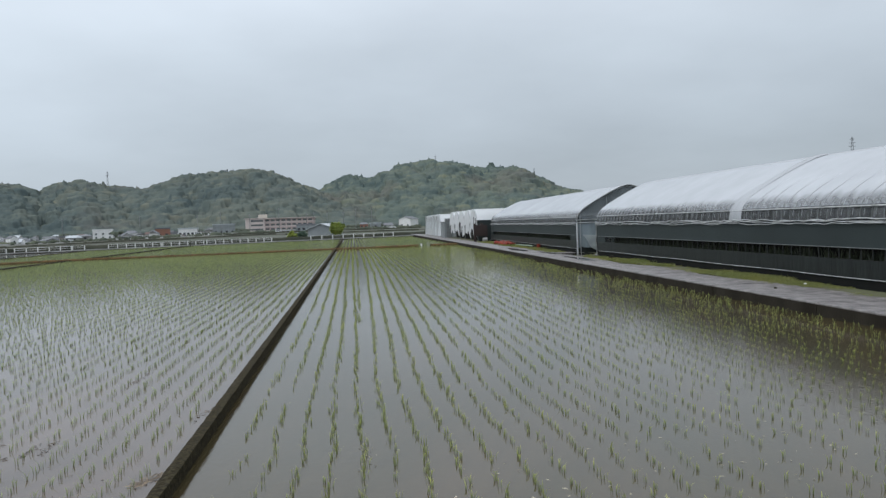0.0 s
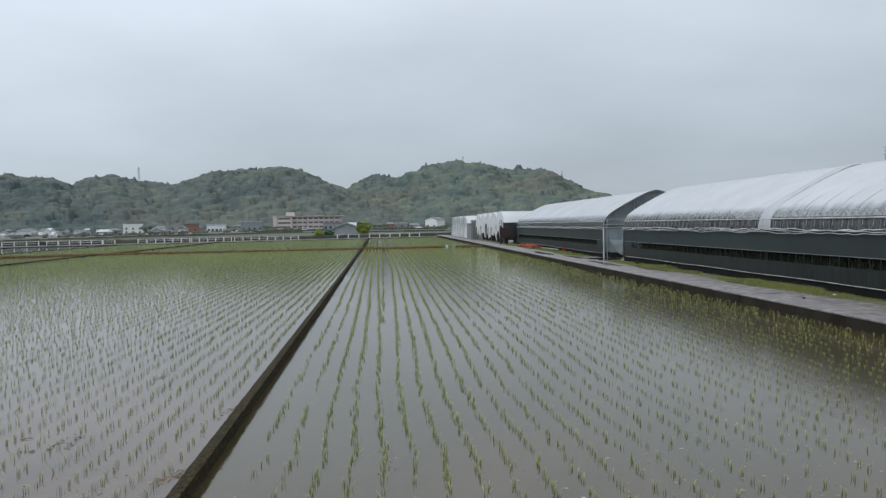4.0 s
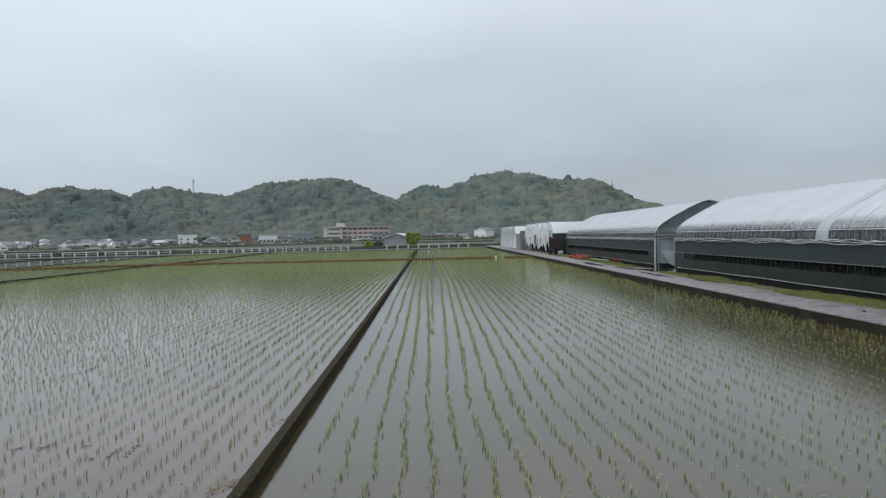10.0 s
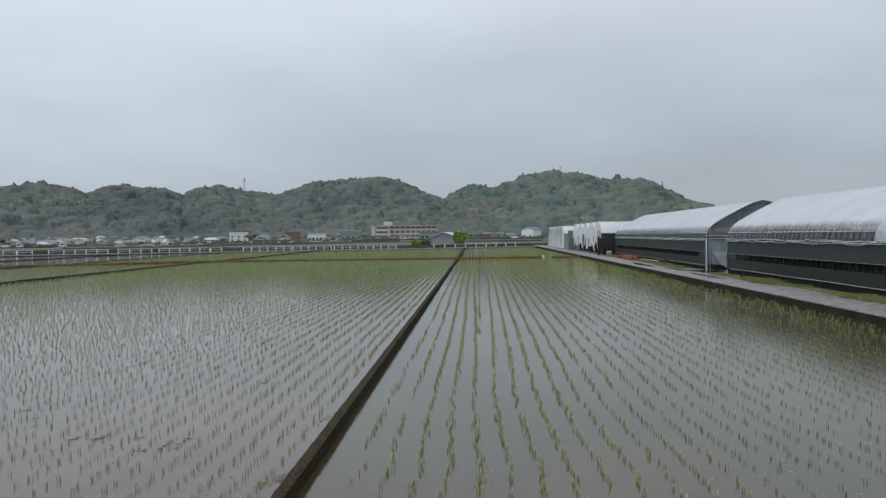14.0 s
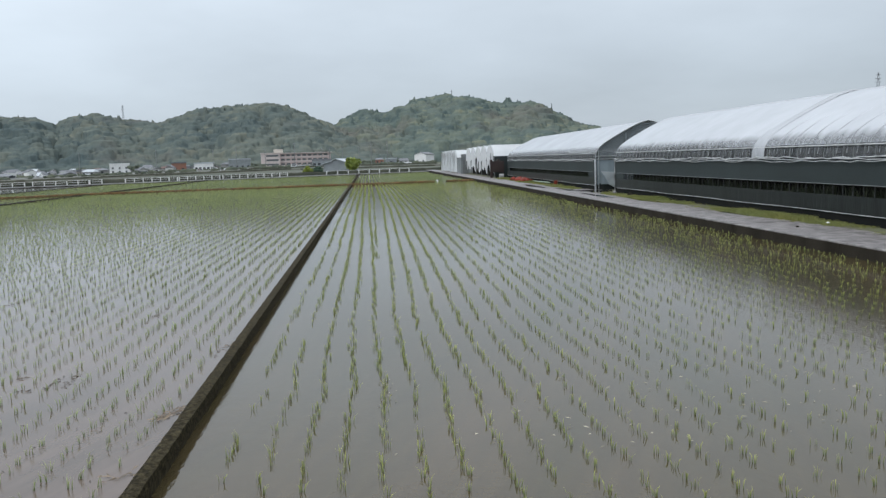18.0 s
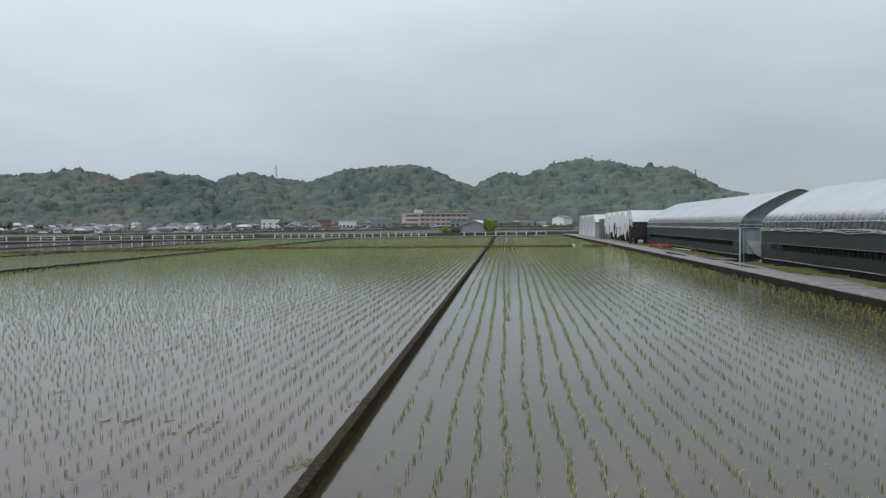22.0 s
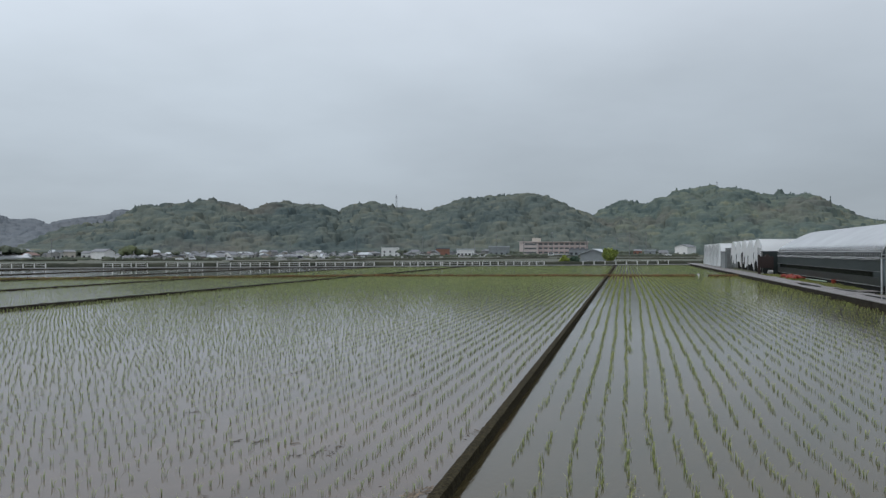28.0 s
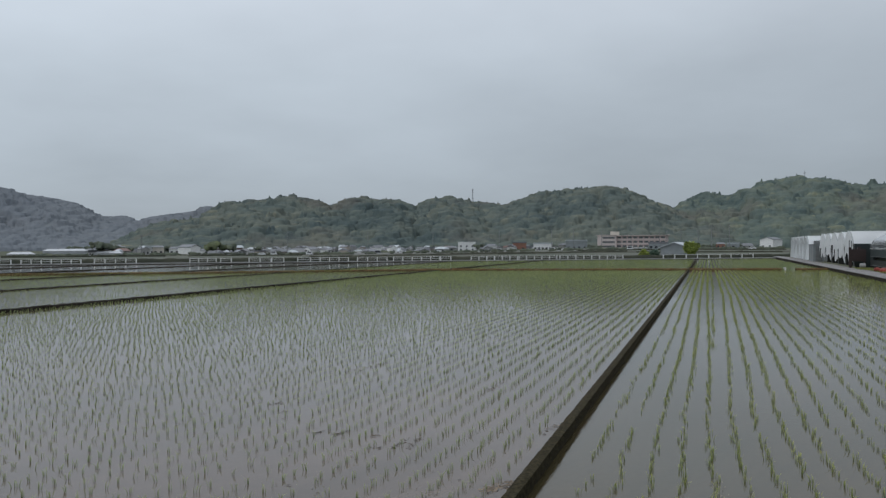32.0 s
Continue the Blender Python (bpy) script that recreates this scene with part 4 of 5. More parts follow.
# ---- things by the road ----
tank = thing("fuel_tank_cabinet", "dark brown steel tank cabinet on legs with two flue pipes", "tank", pose(12.1, 77.6, 0.24, 0, 0, -1))
part("body", B(-0.58, 0.62, -0.5, 0.5, 0.55, 1.6, 0.03), M_RUST, tank)
for sx in (-0.5, 0.54):
    for sy in (-0.42, 0.42):
        part("leg", B(sx - 0.04, sx + 0.04, sy - 0.04, sy + 0.04, 0, 0.56), M_RUST, tank)
part("cap", B(0.0, 0.28, -0.1, 0.15, 1.6, 1.78, 0.02), M_RUST, tank)
part("side_board", B(-0.72, -0.52, -0.6, -0.5, 0, 1.75, 0.01), M_RUST, tank)
for sx, h in ((-0.66, 2.35), (-0.5, 2.3)):
    add("flue_pipe", tube([(sx, -0.4, 0), (sx, -0.4, h)], 0.035), M_PIPE_D, tank)
drum = bmesh.new()
bmesh.ops.create_cone(drum, cap_ends=True, segments=20, radius1=0.2, radius2=0.2, depth=0.42, matrix=Matrix.Translation((0.3, -0.62, 0.2)) @ Matrix.Rotation(radians(90), 4, "Y"))
bmesh.ops.bevel(drum, geom=drum.edges[:], offset=0.01, segments=1, affect="EDGES")
ob = part("white_drum", drum, M_WALL)
ob.matrix_basis = pose(12.1, 77.5, 0.24)
tagged(ob, "dull white plastic drum lying in front of the tank cabinet", "drum")
can = bmesh.new()
box(can, -0.2, 0.2, -0.15, 0.15, 0, 0.55, 0.04)
ob = part("grey_canister", can, M_GREY)
ob.matrix_basis = pose(13.25, 77.0, 0.24, 0, 0, 15)
tagged(ob, "grey plastic canister beside the tank cabinet", "canister")

shed = thing("control_shed", "grey sheet-metal shed between two greenhouses", "shed", pose(11.75, 104.2, 0.24, 0, 0, -1))
part("wall", B(-0.1, 1.05, 0, 4.5, 0, 1.95, 0.02), M_GREY, shed)
part("roof", B(-0.2, 1.15, -0.15, 4.6, 1.95, 2.03, 0.01), M_PIPE_D, shed)
door = part("door", B(0.15, 0.85, -0.03, 0.0, 0.05, 1.8, 0.01), M_PIPE_D, shed)
part("handle", B(0.72, 0.78, -0.07, -0.03, 0.85, 1.0, 0.01), M_PIPE, door, "small metal door handle")
part("upper_panel", B(0.1, 0.9, 0.2, 1.8, 2.03, 2.45, 0.02), M_PIPE_D, shed)

# heap of orange-red tarpaulin on the verge
rng = np.random.default_rng(44)
bm = bmesh.new()
for k in range(22):
    made = bmesh.ops.create_icosphere(bm, subdivisions=2, radius=1)["verts"]
    c = Vector((rng.uniform(-0.4, 0.3), -2.6 + k * 0.23, 0.12))
    r = Vector((rng.uniform(0.14, 0.3), rng.uniform(0.2, 0.5), rng.uniform(0.12, 0.25)))
    for w in made:
        d = 1 + 0.28 * noise.noise(w.co * 2.3 + c)
        w.co = Vector((w.co.x * r.x * d, w.co.y * r.y * d, max(-0.14, w.co.z * r.z * d))) + c
ob = part("tarpaulin_heap", bm, M_RED, smooth=True)
ob.matrix_basis = pose(12.05, 64.8, 0.235, 0, 0, -1)
tagged(ob, "crumpled orange-red tarpaulin heap on the grass verge", "tarpaulin")

# a pale pipe in the grass and a small red can
ob = add("plastic_pipe", tube([(12.35, 62.0, 0.33), (12.5, 60.2, 0.32), (12.55, 58.0, 0.33), (12.62, 55.6, 0.32)], 0.045), M_HOSE)
tagged(ob, "pale green plastic pipe lying in the verge grass", "pipe")
bm = bmesh.new()
bmesh.ops.create_cone(bm, cap_ends=True, segments=16, radius1=0.12, radius2=0.15, depth=0.3, matrix=Matrix.Translation((0, 0, 0.15)))
bmesh.ops.bevel(bm, geom=bm.edges[:], offset=0.008, segments=1, affect="EDGES")
ob = part("red_can", bm, M_RED)
ob.matrix_basis = pose(12.4, 54.3, 0.24)
tagged(ob, "small dull red can standing on the verge", "can")

sp = bmesh.new()
bmesh.ops.create_cone(sp, cap_ends=True, segments=14, radius1=0.07, radius2=0.07, depth=0.5, matrix=Matrix.Translation((0, 0, 0.0)))
box(sp, -0.16, 0.05, -0.05, 0.05, 0.17, 0.26, 0.02)
ob = part("water_standpipe", sp, M_WHITE)
ob.matrix_basis = pose(6.45, float(DIKE(6.45)) + 0.1, 0)
tagged(ob, "white plastic water standpipe at a gap in the bank", "standpipe")

# puddle on the apron between the two long greenhouses, and a field stone
for k, (px, py, rx, ry, z_) in enumerate(((11.85, 42.6, 0.75, 1.9, 0.276), (11.0, 45.5, 0.25, 2.6, 0.279), (10.6, 38.2, 0.2, 2.4, 0.279), (11.15, 33.0, 0.22, 1.8, 0.279), (10.55, 52.5, 0.3, 3.0, 0.279), (11.05, 24.5, 0.16, 1.2, 0.279))):
    bm = bmesh.new()
    bm.faces.new([bm.verts.new((rx * math.cos(a) * (1 + 0.25 * math.sin(3 * a + 1 + k) + 0.12 * math.sin(7 * a + k)), ry * math.sin(a) * (1 + 0.2 * math.cos(2 * a + k)), 0)) for a in np.linspace(0, 6.28, 48)[:-1]])
    ob = part("puddle", bm, M_PUDDLE)
    ob.matrix_basis = pose(px, py, z_)
    tagged(ob, "shallow dark puddle on the wet concrete", "puddle", kind="structure")
bm = B(1.8, 2.95, 40.6, 46.2, 0.1, 0.268, 0.01)
part("apron_slab", bm, M_CONC, road)
for k, (sx_, sy_, r) in enumerate(((11.95, 37.2, 0.13), (11.6, 20.1, 0.05), (10.4, 19.4, 0.045))):
    bm = bmesh.new()
    bmesh.ops.create_icosphere(bm, subdivisions=2, radius=r)
    for w in bm.verts:
        w.co *= 1 + 0.35 * noise.noise(w.co * 9 + Vector((k, 0, 0)))
        w.co.z *= 0.7
    ob = part("stone", bm, M_KERB if k != 1 else M_WHITE)
    ob.matrix_basis = pose(sx_, sy_, 0.262 + r * 0.35)
    tagged(ob, "small dark field stone on the road verge" if k != 1 else "small pale stone lying on the grass verge", "stone")

# ---- straw and mud crumbs floating in the silty paddy ----
rng = np.random.default_rng(91)


def scraps(spots, label, material, name, size=0.05):
    pieces = []
    for x0, y0, x1, y1, n, sp in spots:
        t = rng.uniform(0, 1, n)
        c = np.c_[x0 + (x1 - x0) * t, y0 + (y1 - y0) * t] + rng.normal(0, sp, (n, 2))
        along = math.atan2(y1 - y0, x1 - x0) + rng.normal(0, 0.7, n)
        ln, wd = size * rng.uniform(0.3, 1.3, n), size * rng.uniform(0.05, 0.2, n)
        u = np.stack([np.cos(along), np.sin(along)], 1) * ln[:, None]
        q = np.stack([-np.sin(along), np.cos(along)], 1) * wd[:, None]
        z = 0.004 + rng.uniform(0, 0.008, n)
        v = np.stack([np.c_[c - u, z], np.c_[c + q, z + 0.006], np.c_[c + u, z], np.c_[c - q, z]], 1).reshape(-1, 3)
        f = (np.arange(n)[:, None, None] * 4 + np.array([[0, 3, 1], [1, 3, 2]])).reshape(-1, 3)
        pieces.append((v, f))
    stuff(name, *merge(pieces), material, label, "debris")


scraps([(-1.97, 7.24, -1.72, 7.62, 90, 0.05), (-2.0, 5.9, -1.75, 6.0, 16, 0.06), (-1.9, 9.6, -1.74, 10.4, 25, 0.04)], "wet straw scraps washed against the levee", M_SCRAP, "straw_scraps", 0.045)
scraps([(1.0, 6.6, 7.5, 8.2, 40, 0.6), (0.0, 7.2, 0.1, 8.2, 30, 0.05), (4.0, 8.5, 8.0, 12.0, 30, 1.0), (0.3, 6.2, 5.0, 6.8, 36, 0.4), (6.5, 12, 8.6, 20, 24, 0.8)],
       "pale dead stalks floating among the seedlings", M_PALESTALK, "dead_stalks", 0.026)
scraps([(-6.11, 13.29, -5.88, 14.56, 46, 0.03), (-3.23, 11.82, -3.19, 13.27, 40, 0.025), (-4.22, 8.88, -4.13, 9.15, 24, 0.02), (-3.34, 8.51, -3.32, 8.96, 26, 0.02), (-3.18, 8.5, -3.18, 9.03, 30, 0.018),
        (-4.51, 8.86, -4.44, 9.0, 16, 0.02), (-3.78, 8.93, -3.71, 9.01, 12, 0.015), (-5.95, 10.35, -5.8, 10.45, 14, 0.03), (-5.5, 9.9, -5.42, 9.96, 9, 0.02), (-3.6, 8.4, -3.45, 8.5, 9, 0.03), (-9.5, 11, -2.2, 6.5, 90, 0.8)],
       "dark stalks and mud crumbs floating on the silty water", M_STALK, "floating_stalks", 0.033)


# ---- canal with white railing ----
TC = math.degrees(math.atan(0.62))


def canal_m(x, off=0.0):
    return pose(x, CANAL(x) + off, 0, 0, 0, TC)


canal = thing("canal_wall", "low dark concrete canal wall at the end of the paddies", "wall", canal_m(0), kind="structure")
part("wall_face", B(-190, 14, 0, 0.25, -0.2, 0.07), M_KERB, canal)
part("coping", B(-190, 14, -0.03, 0.3, 0.07, 0.2, 0.01), M_PALE, canal, "pale weathered coping")
lane = thing("village_lane", "grey lane behind the canal railing", "road", canal_m(0), kind="structure")
part("lane_surface", B(-320, 40, 2.5, 6.5, -0.1, 0.12), M_ASPH, lane)


def railing(x0, x1, h, label, rails=2, step=1.9, white=True):
    """A railing along the canal wall between two field positions."""
    L = (x1 - x0) / math.cos(radians(TC))
    m = canal_m(x0, 0.15)
    m.translation.z = 0.18
    r = thing("canal_railing", label, "railing", m, group="white railings on the canal wall")
    n = max(1, round(L / step))
    post = bpy.data.meshes.new("post")
    bm = B(-0.06, 0.06, -0.05, 0.05, 0, h, 0.01)
    bm.to_mesh(post)
    bm.free()
    for i in range(n + 1):
        add("post", post, M_WHITE, r, pose(i * L / n, 0, 0))
    for k in range(rails):
        z = h * (0.95 - 0.42 * k)
        part("rail", B(0, L, -0.025, 0.025, z - 0.02, z + 0.02), M_WHITE, r)
    return r


for x0, x1 in ((-92, -85.2), (-84.2, -78.1), (-76.7, -72.3), (-66.5, -63.6), (-63.1, -61.9), (-59.9, -57.4), (-57.3, -55.9), (-54.3, -52.8), (-52.8, -48.3),
               (-47.2, -43.6), (-42.8, -37.0), (-36.9, -35.6), (-33.0, -26.9), (-26.7, -21.6), (-21.2, -12.4)):
    railing(x0, x1, 0.58, "white painted steel railing with two rails", step=1.3)
railing(-6.6, 6.9, 0.62, "white posts with one rail along the canal", rails=1, step=1.95)


# ---- village ----
def house(x, y, w, d, h, roof, turn, gabled=False, wall=None, roofm=None, label="", wins=2, name="house", flat=False, z=0.0, win_w=1.3, storeys=None, floor_h=2.7, glass=None):
    hs = thing(name, label or "distant two-storey house with a grey tiled roof", "house", pose(x, y, z, 0, 0, turn), group="village houses")
    wall, roofm = wall or M_WALL, roofm or M_ROOF
    part("wall", B(-w / 2, w / 2, 0, d, -0.4, h), wall, hs)
    bm = bmesh.new()
    o = 0.45 if w > 5.5 else 0.18
    if gabled:
        for z0_, mat_, ww in ((0.0, wall, w / 2), ):
            g = bmesh.new()
            a = [g.verts.new(p) for p in ((-ww, 0, h), (ww, 0, h), (0, 0, h + roof))]
            b = [g.verts.new(p) for p in ((-ww, d, h), (ww, d, h), (0, d, h + roof))]
            g.faces.new(a), g.faces.new(b[::-1])
            for i in range(3):
                g.faces.new((a[i], a[(i + 1) % 3], b[(i + 1) % 3], b[i]))
            part("gable", g, wall, hs)
        for s in (-1, 1):
            q = [bm.verts.new(p) for p in ((0, -o, h + roof + 0.06), (0, d + o, h + roof + 0.06), (s * (w / 2 + o), d + o, h - 0.15), (s * (w / 2 + o), -o, h - 0.15))]
            q2 = [bm.verts.new((p.co.x, p.co.y, p.co.z + 0.14)) for p in q]
            bm.faces.new(q), bm.faces.new(q2[::-1])
            for i in range(4):
                bm.faces.new((q[i], q[(i + 1) % 4], q2[(i + 1) % 4], q2[i]))
    elif flat:
        box(bm, -w / 2 - 0.15, w / 2 + 0.15, -0.15, d + 0.15, h, h + roof)
    else:
        pts = [(-w / 2 - o, -o, h - 0.1), (w / 2 + o, -o, h - 0.1), (w / 2 + o, d + o, h - 0.1), (-w / 2 - o, d + o, h - 0.1),
               (-w / 2 * 0.75, d / 2, h + roof), (w / 2 * 0.75, d / 2, h + roof)]
        q = [bm.verts.new(p) for p in pts]
        for f in ((0, 1, 5, 4), (2, 3, 4, 5), (1, 2, 5), (3, 0, 4), (3, 2, 1, 0)):
            bm.faces.new([q[i] for i in f])
    part("roof", bm, roofm, hs)
    win_w = min(win_w, 0.2 * w)
    ns = storeys or max(1, int(h / floor_h))
    for s in range(ns):
        for i in range(wins):
            cx = -w / 2 + w * (i + 0.5) / wins
            win = part("window", B(cx - win_w / 2, cx + win_w / 2, -0.06, 0.02, s * floor_h + min(0.9, 0.35 * h), s * floor_h + min(2.0, 0.75 * h)), glass or M_GLASS, hs)
    return hs


def far_house(az, d, w, h, **k):
    """A house beyond the fields; h is its eave above the level of the paddies."""
    s = FAR if d > 250 else 1.0
    x, y = polar(az, d * s)
    z = float(plain(az, d * s))
    return house(x, y, w * s, k.pop("depth", 7.0) * s, s * h - 0.7 - z, k.pop("roof", 1.4) * s, -az + k.pop("turn", 0), z=z, **k)


deg = math.radians(1)
# school with roof stair tower
sx, sy = polar(-4.9, 420 * FAR)
school = thing("school_building", "long three-storey pink school building with a rooftop tower", "building", pose(sx, sy, -0.1, 0, 0, 4.9) @ Matrix.Diagonal((FAR, FAR, 1.09, 1)))
part("wing_wall", B(-16.8, -7.5, 0, 12, -0.5, 8.6), M_PINK, school, "pale pink rendered wing")
part("main_wall", B(-7.5, 17.5, 2.0, 12, -0.5, 8.4), M_PINKD, school, "dull red-brown main block")
part("roof_slab", B(-17.2, -7.3, -0.4, 12.4, 8.6, 9.0), M_PINK, school)
part("roof_slab", B(-7.3, 18.2, 1.2, 12.4, 8.4, 8.8), M_PINK, school)
part("roof_tower", B(-10.6, -6.2, 3, 9, 8.8, 11.2), M_BEIGE, school)
for s in range(3):
    part("floor_band", B(-7.3, 17.3, 1.85, 2.0, s * 2.75 + 0.3, s * 2.75 + 1.0), M_PINK, school)
    for i in range(9):
        cx = -6.2 + i * 2.65
        part("window", B(cx - 0.95, cx + 0.95, 1.88, 1.99, s * 2.75 + 1.2, s * 2.75 + 2.3), M_GLASSL, school)
    for cx, ww in ((-10.0, 1.7), (-12.8, 1.4)):
        part("window", B(cx - ww, cx + ww, -0.1, 0.02, s * 2.75 + 1.1, s * 2.75 + 2.2), M_GLASSL, school)

far_house(3.62, 420, 6.4, 4.6, floor_h=2.9, win_w=1.3, roof=1.1, gabled=True, depth=11, wall=M_WHITE, label="white two-storey house with a shallow grey roof beside the fields", glass=M_GLASSL, wins=2, turn=-22)
far_house(-16.15, 340, 7.2, 3.6, roof=0.3, wall=M_WHITE, flat=True, roofm=M_WHITE, label="white flat-roofed house with a rounded annex", wins=3, win_w=1.0, storeys=2, floor_h=1.9, glass=M_GLASSL)
far_house(-2.15, 190, 6.0, 2.5, roof=0.95, wall=M_GREY, roofm=M_ROOFL, depth=9, label="grey corrugated barn with a pale metal roof", wins=0, gabled=True, turn=-14)
far_house(-3.15, 300, 6.8, 2.7, roof=0.6, wall=M_GREY, roofm=M_ROOF, flat=True, label="grey low hall in front of the school", wins=4, storeys=1)
far_house(-4.3, 296, 4.6, 1.1, roof=0.25, wall=M_TAN, roofm=M_ROOFL, flat=True, label="low tan shed in front of the school", wins=2, storeys=1)
far_house(0.8, 330, 3.2, 2.5, roof=0.7, wall=M_ORANGE, label="small orange-brown house with a low roof", wins=2)
far_house(1.6, 330, 4.4, 2.6, roof=0.35, wall=M_GREY, roofm=M_ROOFL, flat=True, label="grey metal workshop with a pale roof", wins=1)
far_house(2.45, 350, 4.4, 1.9, roof=0.9, label="low dark-roofed house among trees")
far_house(-8.6, 380, 9.6, 4.4, roof=0.4, wall=M_GREY, flat=True, roofm=M_ROOFL, label="grey warehouse with a pale flat roof edge", wins=4, storeys=1)
far_house(-12.5, 340, 5.6, 3.3, roof=0.5, wall=M_ORANGE, flat=True, label="brown flat-roofed block house in the village", wins=2)
far_house(-10.9, 340, 7.6, 2.9, roof=0.5, wall=M_WHITE, flat=True, roofm=M_ROOFL, label="white low apartment house", wins=5)
far_house(-36.85, 380, 4.6, 2.3, roof=0.7, wall=M_BEIGE, label="beige house with a flat gabled roof")
far_house(-35.7, 380, 6.4, 1.7, roof=0.8, wall=M_WHITE, label="white house with a long grey roof", wins=3)
far_house(-34.5, 370, 6.0, 2.3, roof=1.0, wall=M_WHITE, roofm=M_ROOF, label="white gabled house with a grey roof", wins=0, gabled=True, turn=48)
far_house(-39.4, 400, 4.6, 2.5, roof=1.0, wall=M_WHITE, label="white farmhouse below the wooded slope", wins=3)
# pale greenhouses and long low walls at the valley's mouth
for az, d, w, h in ((-44.9, 320, 9.0, 0.9), (-42.4, 330, 15.0, 1.9), (-39.9, 325, 10.0, 1.0), (-48.5, 330, 14.0, 1.0)):
    x, y = polar(az, d * FAR)
    t = thing("far_greenhouse", "long low white-roofed greenhouse in the valley", "greenhouse", pose(x, y, float(plain(az, d * FAR)), 0, 0, -az) @ Matrix.Scale(FAR, 4))
    part("wall", B(-w / 2, w / 2, 0, 6, -0.3, h), M_FILM, t)
    bm = bmesh.new()
    q = [bm.verts.new(p) for p in ((-w / 2 - .2, -.2, h), (w / 2 + .2, -.2, h), (w / 2 + .2, 6.2, h), (-w / 2 - .2, 6.2, h), (-w / 2 + 1.5, 3, h + 0.8), (w / 2 - 1.5, 3, h + 0.8))]
    for f in ((0, 1, 5, 4), (2, 3, 4, 5), (1, 2, 5), (3, 0, 4)):
        bm.faces.new([q[i] for i in f])
    part("roof", bm, M_FILM, t)
# the rest of the village: rows of houses along the foot of the hills
rng = np.random.default_rng(77)
kinds = [(M_WALL, M_ROOF, "distant house with grey tiled roof below the hills"), (M_WHITE, M_ROOF, "distant white house with a dark roof"),
         (M_TAN, M_ROOF, "distant tan house with a grey roof"), (M_WALL, M_ROOFL, "distant shed with a pale metal roof"), (M_WALL, M_ROOFR, "distant house with a rust-red roof")]
for az in np.r_[np.arange(-34, -2.2, 0.33), np.arange(-41.2, -37.6, 0.45)]:
    if abs(az + 16.1) < 0.7 or abs(az + 34.5) < 0.7 or -8.6 < az < -2.2:
        continue
    for row in range(3):
        if rng.random() < 0.3:
            continue
        wl_, rf_, lb = kinds[rng.choice(5, p=[0.42, 0.2, 0.12, 0.18, 0.08])]
        far_house(az + rng.uniform(-0.3, 0.3), 338 + 33 * row + rng.uniform(-12, 12), rng.choice([1.2, 1.9, 2.6, 3.4, 4.8]) * rng.uniform(0.85, 1.15), rng.choice([0.1, 0.4, 0.7, 1.1, 1.6], p=[0.22, 0.26, 0.24, 0.18, 0.10]) + 0.45 * row,
                  roof=rng.uniform(0.45, 1.1), wall=wl_, roofm=rf_, label=lb, wins=int(rng.integers(1, 4)), turn=float(rng.uniform(-50, 50)), gabled=bool(rng.random() < 0.5), flat=bool(rng.random() < 0.12),
                  depth=float(rng.uniform(3.0, 5.5)))
# long pale retaining wall in front of the village
for a0, a1, d, h in ((-32.5, -26, 322, 0.35), (-25.2, -17.2, 318, 0.45), (-15.4, -8.4, 322, 0.35), (-8.2, -3.4, 330, 0.45)):
    x0, y0 = polar(a0, d * FAR)
    x1, y1 = polar(a1, d * FAR)
    ln = math.hypot(x1 - x0, y1 - y0)
    w = part("retaining_wall", B(0, ln, 0, 0.3, -1.2, h * FAR), M_WALL)
    w.matrix_basis = pose(x0, y0, float(plain((a0 + a1) / 2, d * FAR)), 0, 0, math.degrees(math.atan2(y1 - y0, x1 - x0)))
    tagged(w, "long pale concrete wall in front of the village", "wall", kind="structure")


# ---- poles and pylons ----
def pole(az, d, h):
    x, y, h = *polar(az, d * FAR), h * FAR
    p = thing("utility_pole", "grey concrete utility pole with a crossarm", "pole", pose(x, y, 0, 0, 0, -az), group="utility poles")
    add("shaft", tube([(0, 0, float(plain(az, d * FAR)) - 0.3), (0, 0, h)], 0.16), M_PIPE_D, p)
    part("crossarm", B(-0.9, 0.9, -0.05, 0.05, h - 0.7, h - 0.55), M_PIPE_D, p)


for az, d, h in ((1.35, 300, 8.5), (-4.95, 310, 9.0), (-8.8, 330, 8.5), (-13.9, 330, 8), (-18.5, 330, 7.5), (-23.0, 330, 7.5), (-28.5, 320, 7.5), (-37.9, 300, 6), (-10.3, 340, 8), (-2.6, 300, 7), (-1.7, 320, 7.5), (-0.6, 310, 7), (0.25, 305, 8), (-3.1, 330, 7), (-6.9, 330, 7.5)):
    pole(az, d, h)


def pylon(x, y, z, h, base, arms, label, turn=0.0, r=0.1):
    p = thing("power_pylon", label, "pylon", pose(x, y, z, 0, 0, turn), group="pylons")
    for sx_ in (-1, 1):
        for sy_ in (-1, 1):
            add("leg", tube([(sx_ * base, sy_ * base, -2), (sx_ * base * 0.12, sy_ * base * 0.12, h)], r, 4), M_STEEL, p)
    n = 14
    for i in range(n):
        t0, t1 = i / n, (i + 1) / n
        b0, b1 = base * (1 - 0.88 * t0), base * (1 - 0.88 * t1)
        for s in (-1, 1):
            add("brace", tube([(-b0 * s, -b0, h * t0), (b1 * s, -b1, h * t1)], r * 0.7, 4), M_STEEL, p)
    for k in range(arms):
        zz = h * 0.97 - 1.5 * k
        part("arm", B(-1.0 - 0.15 * k, 1.0 + 0.15 * k, -r, r, zz - r, zz + r), M_STEEL, p)
    return p


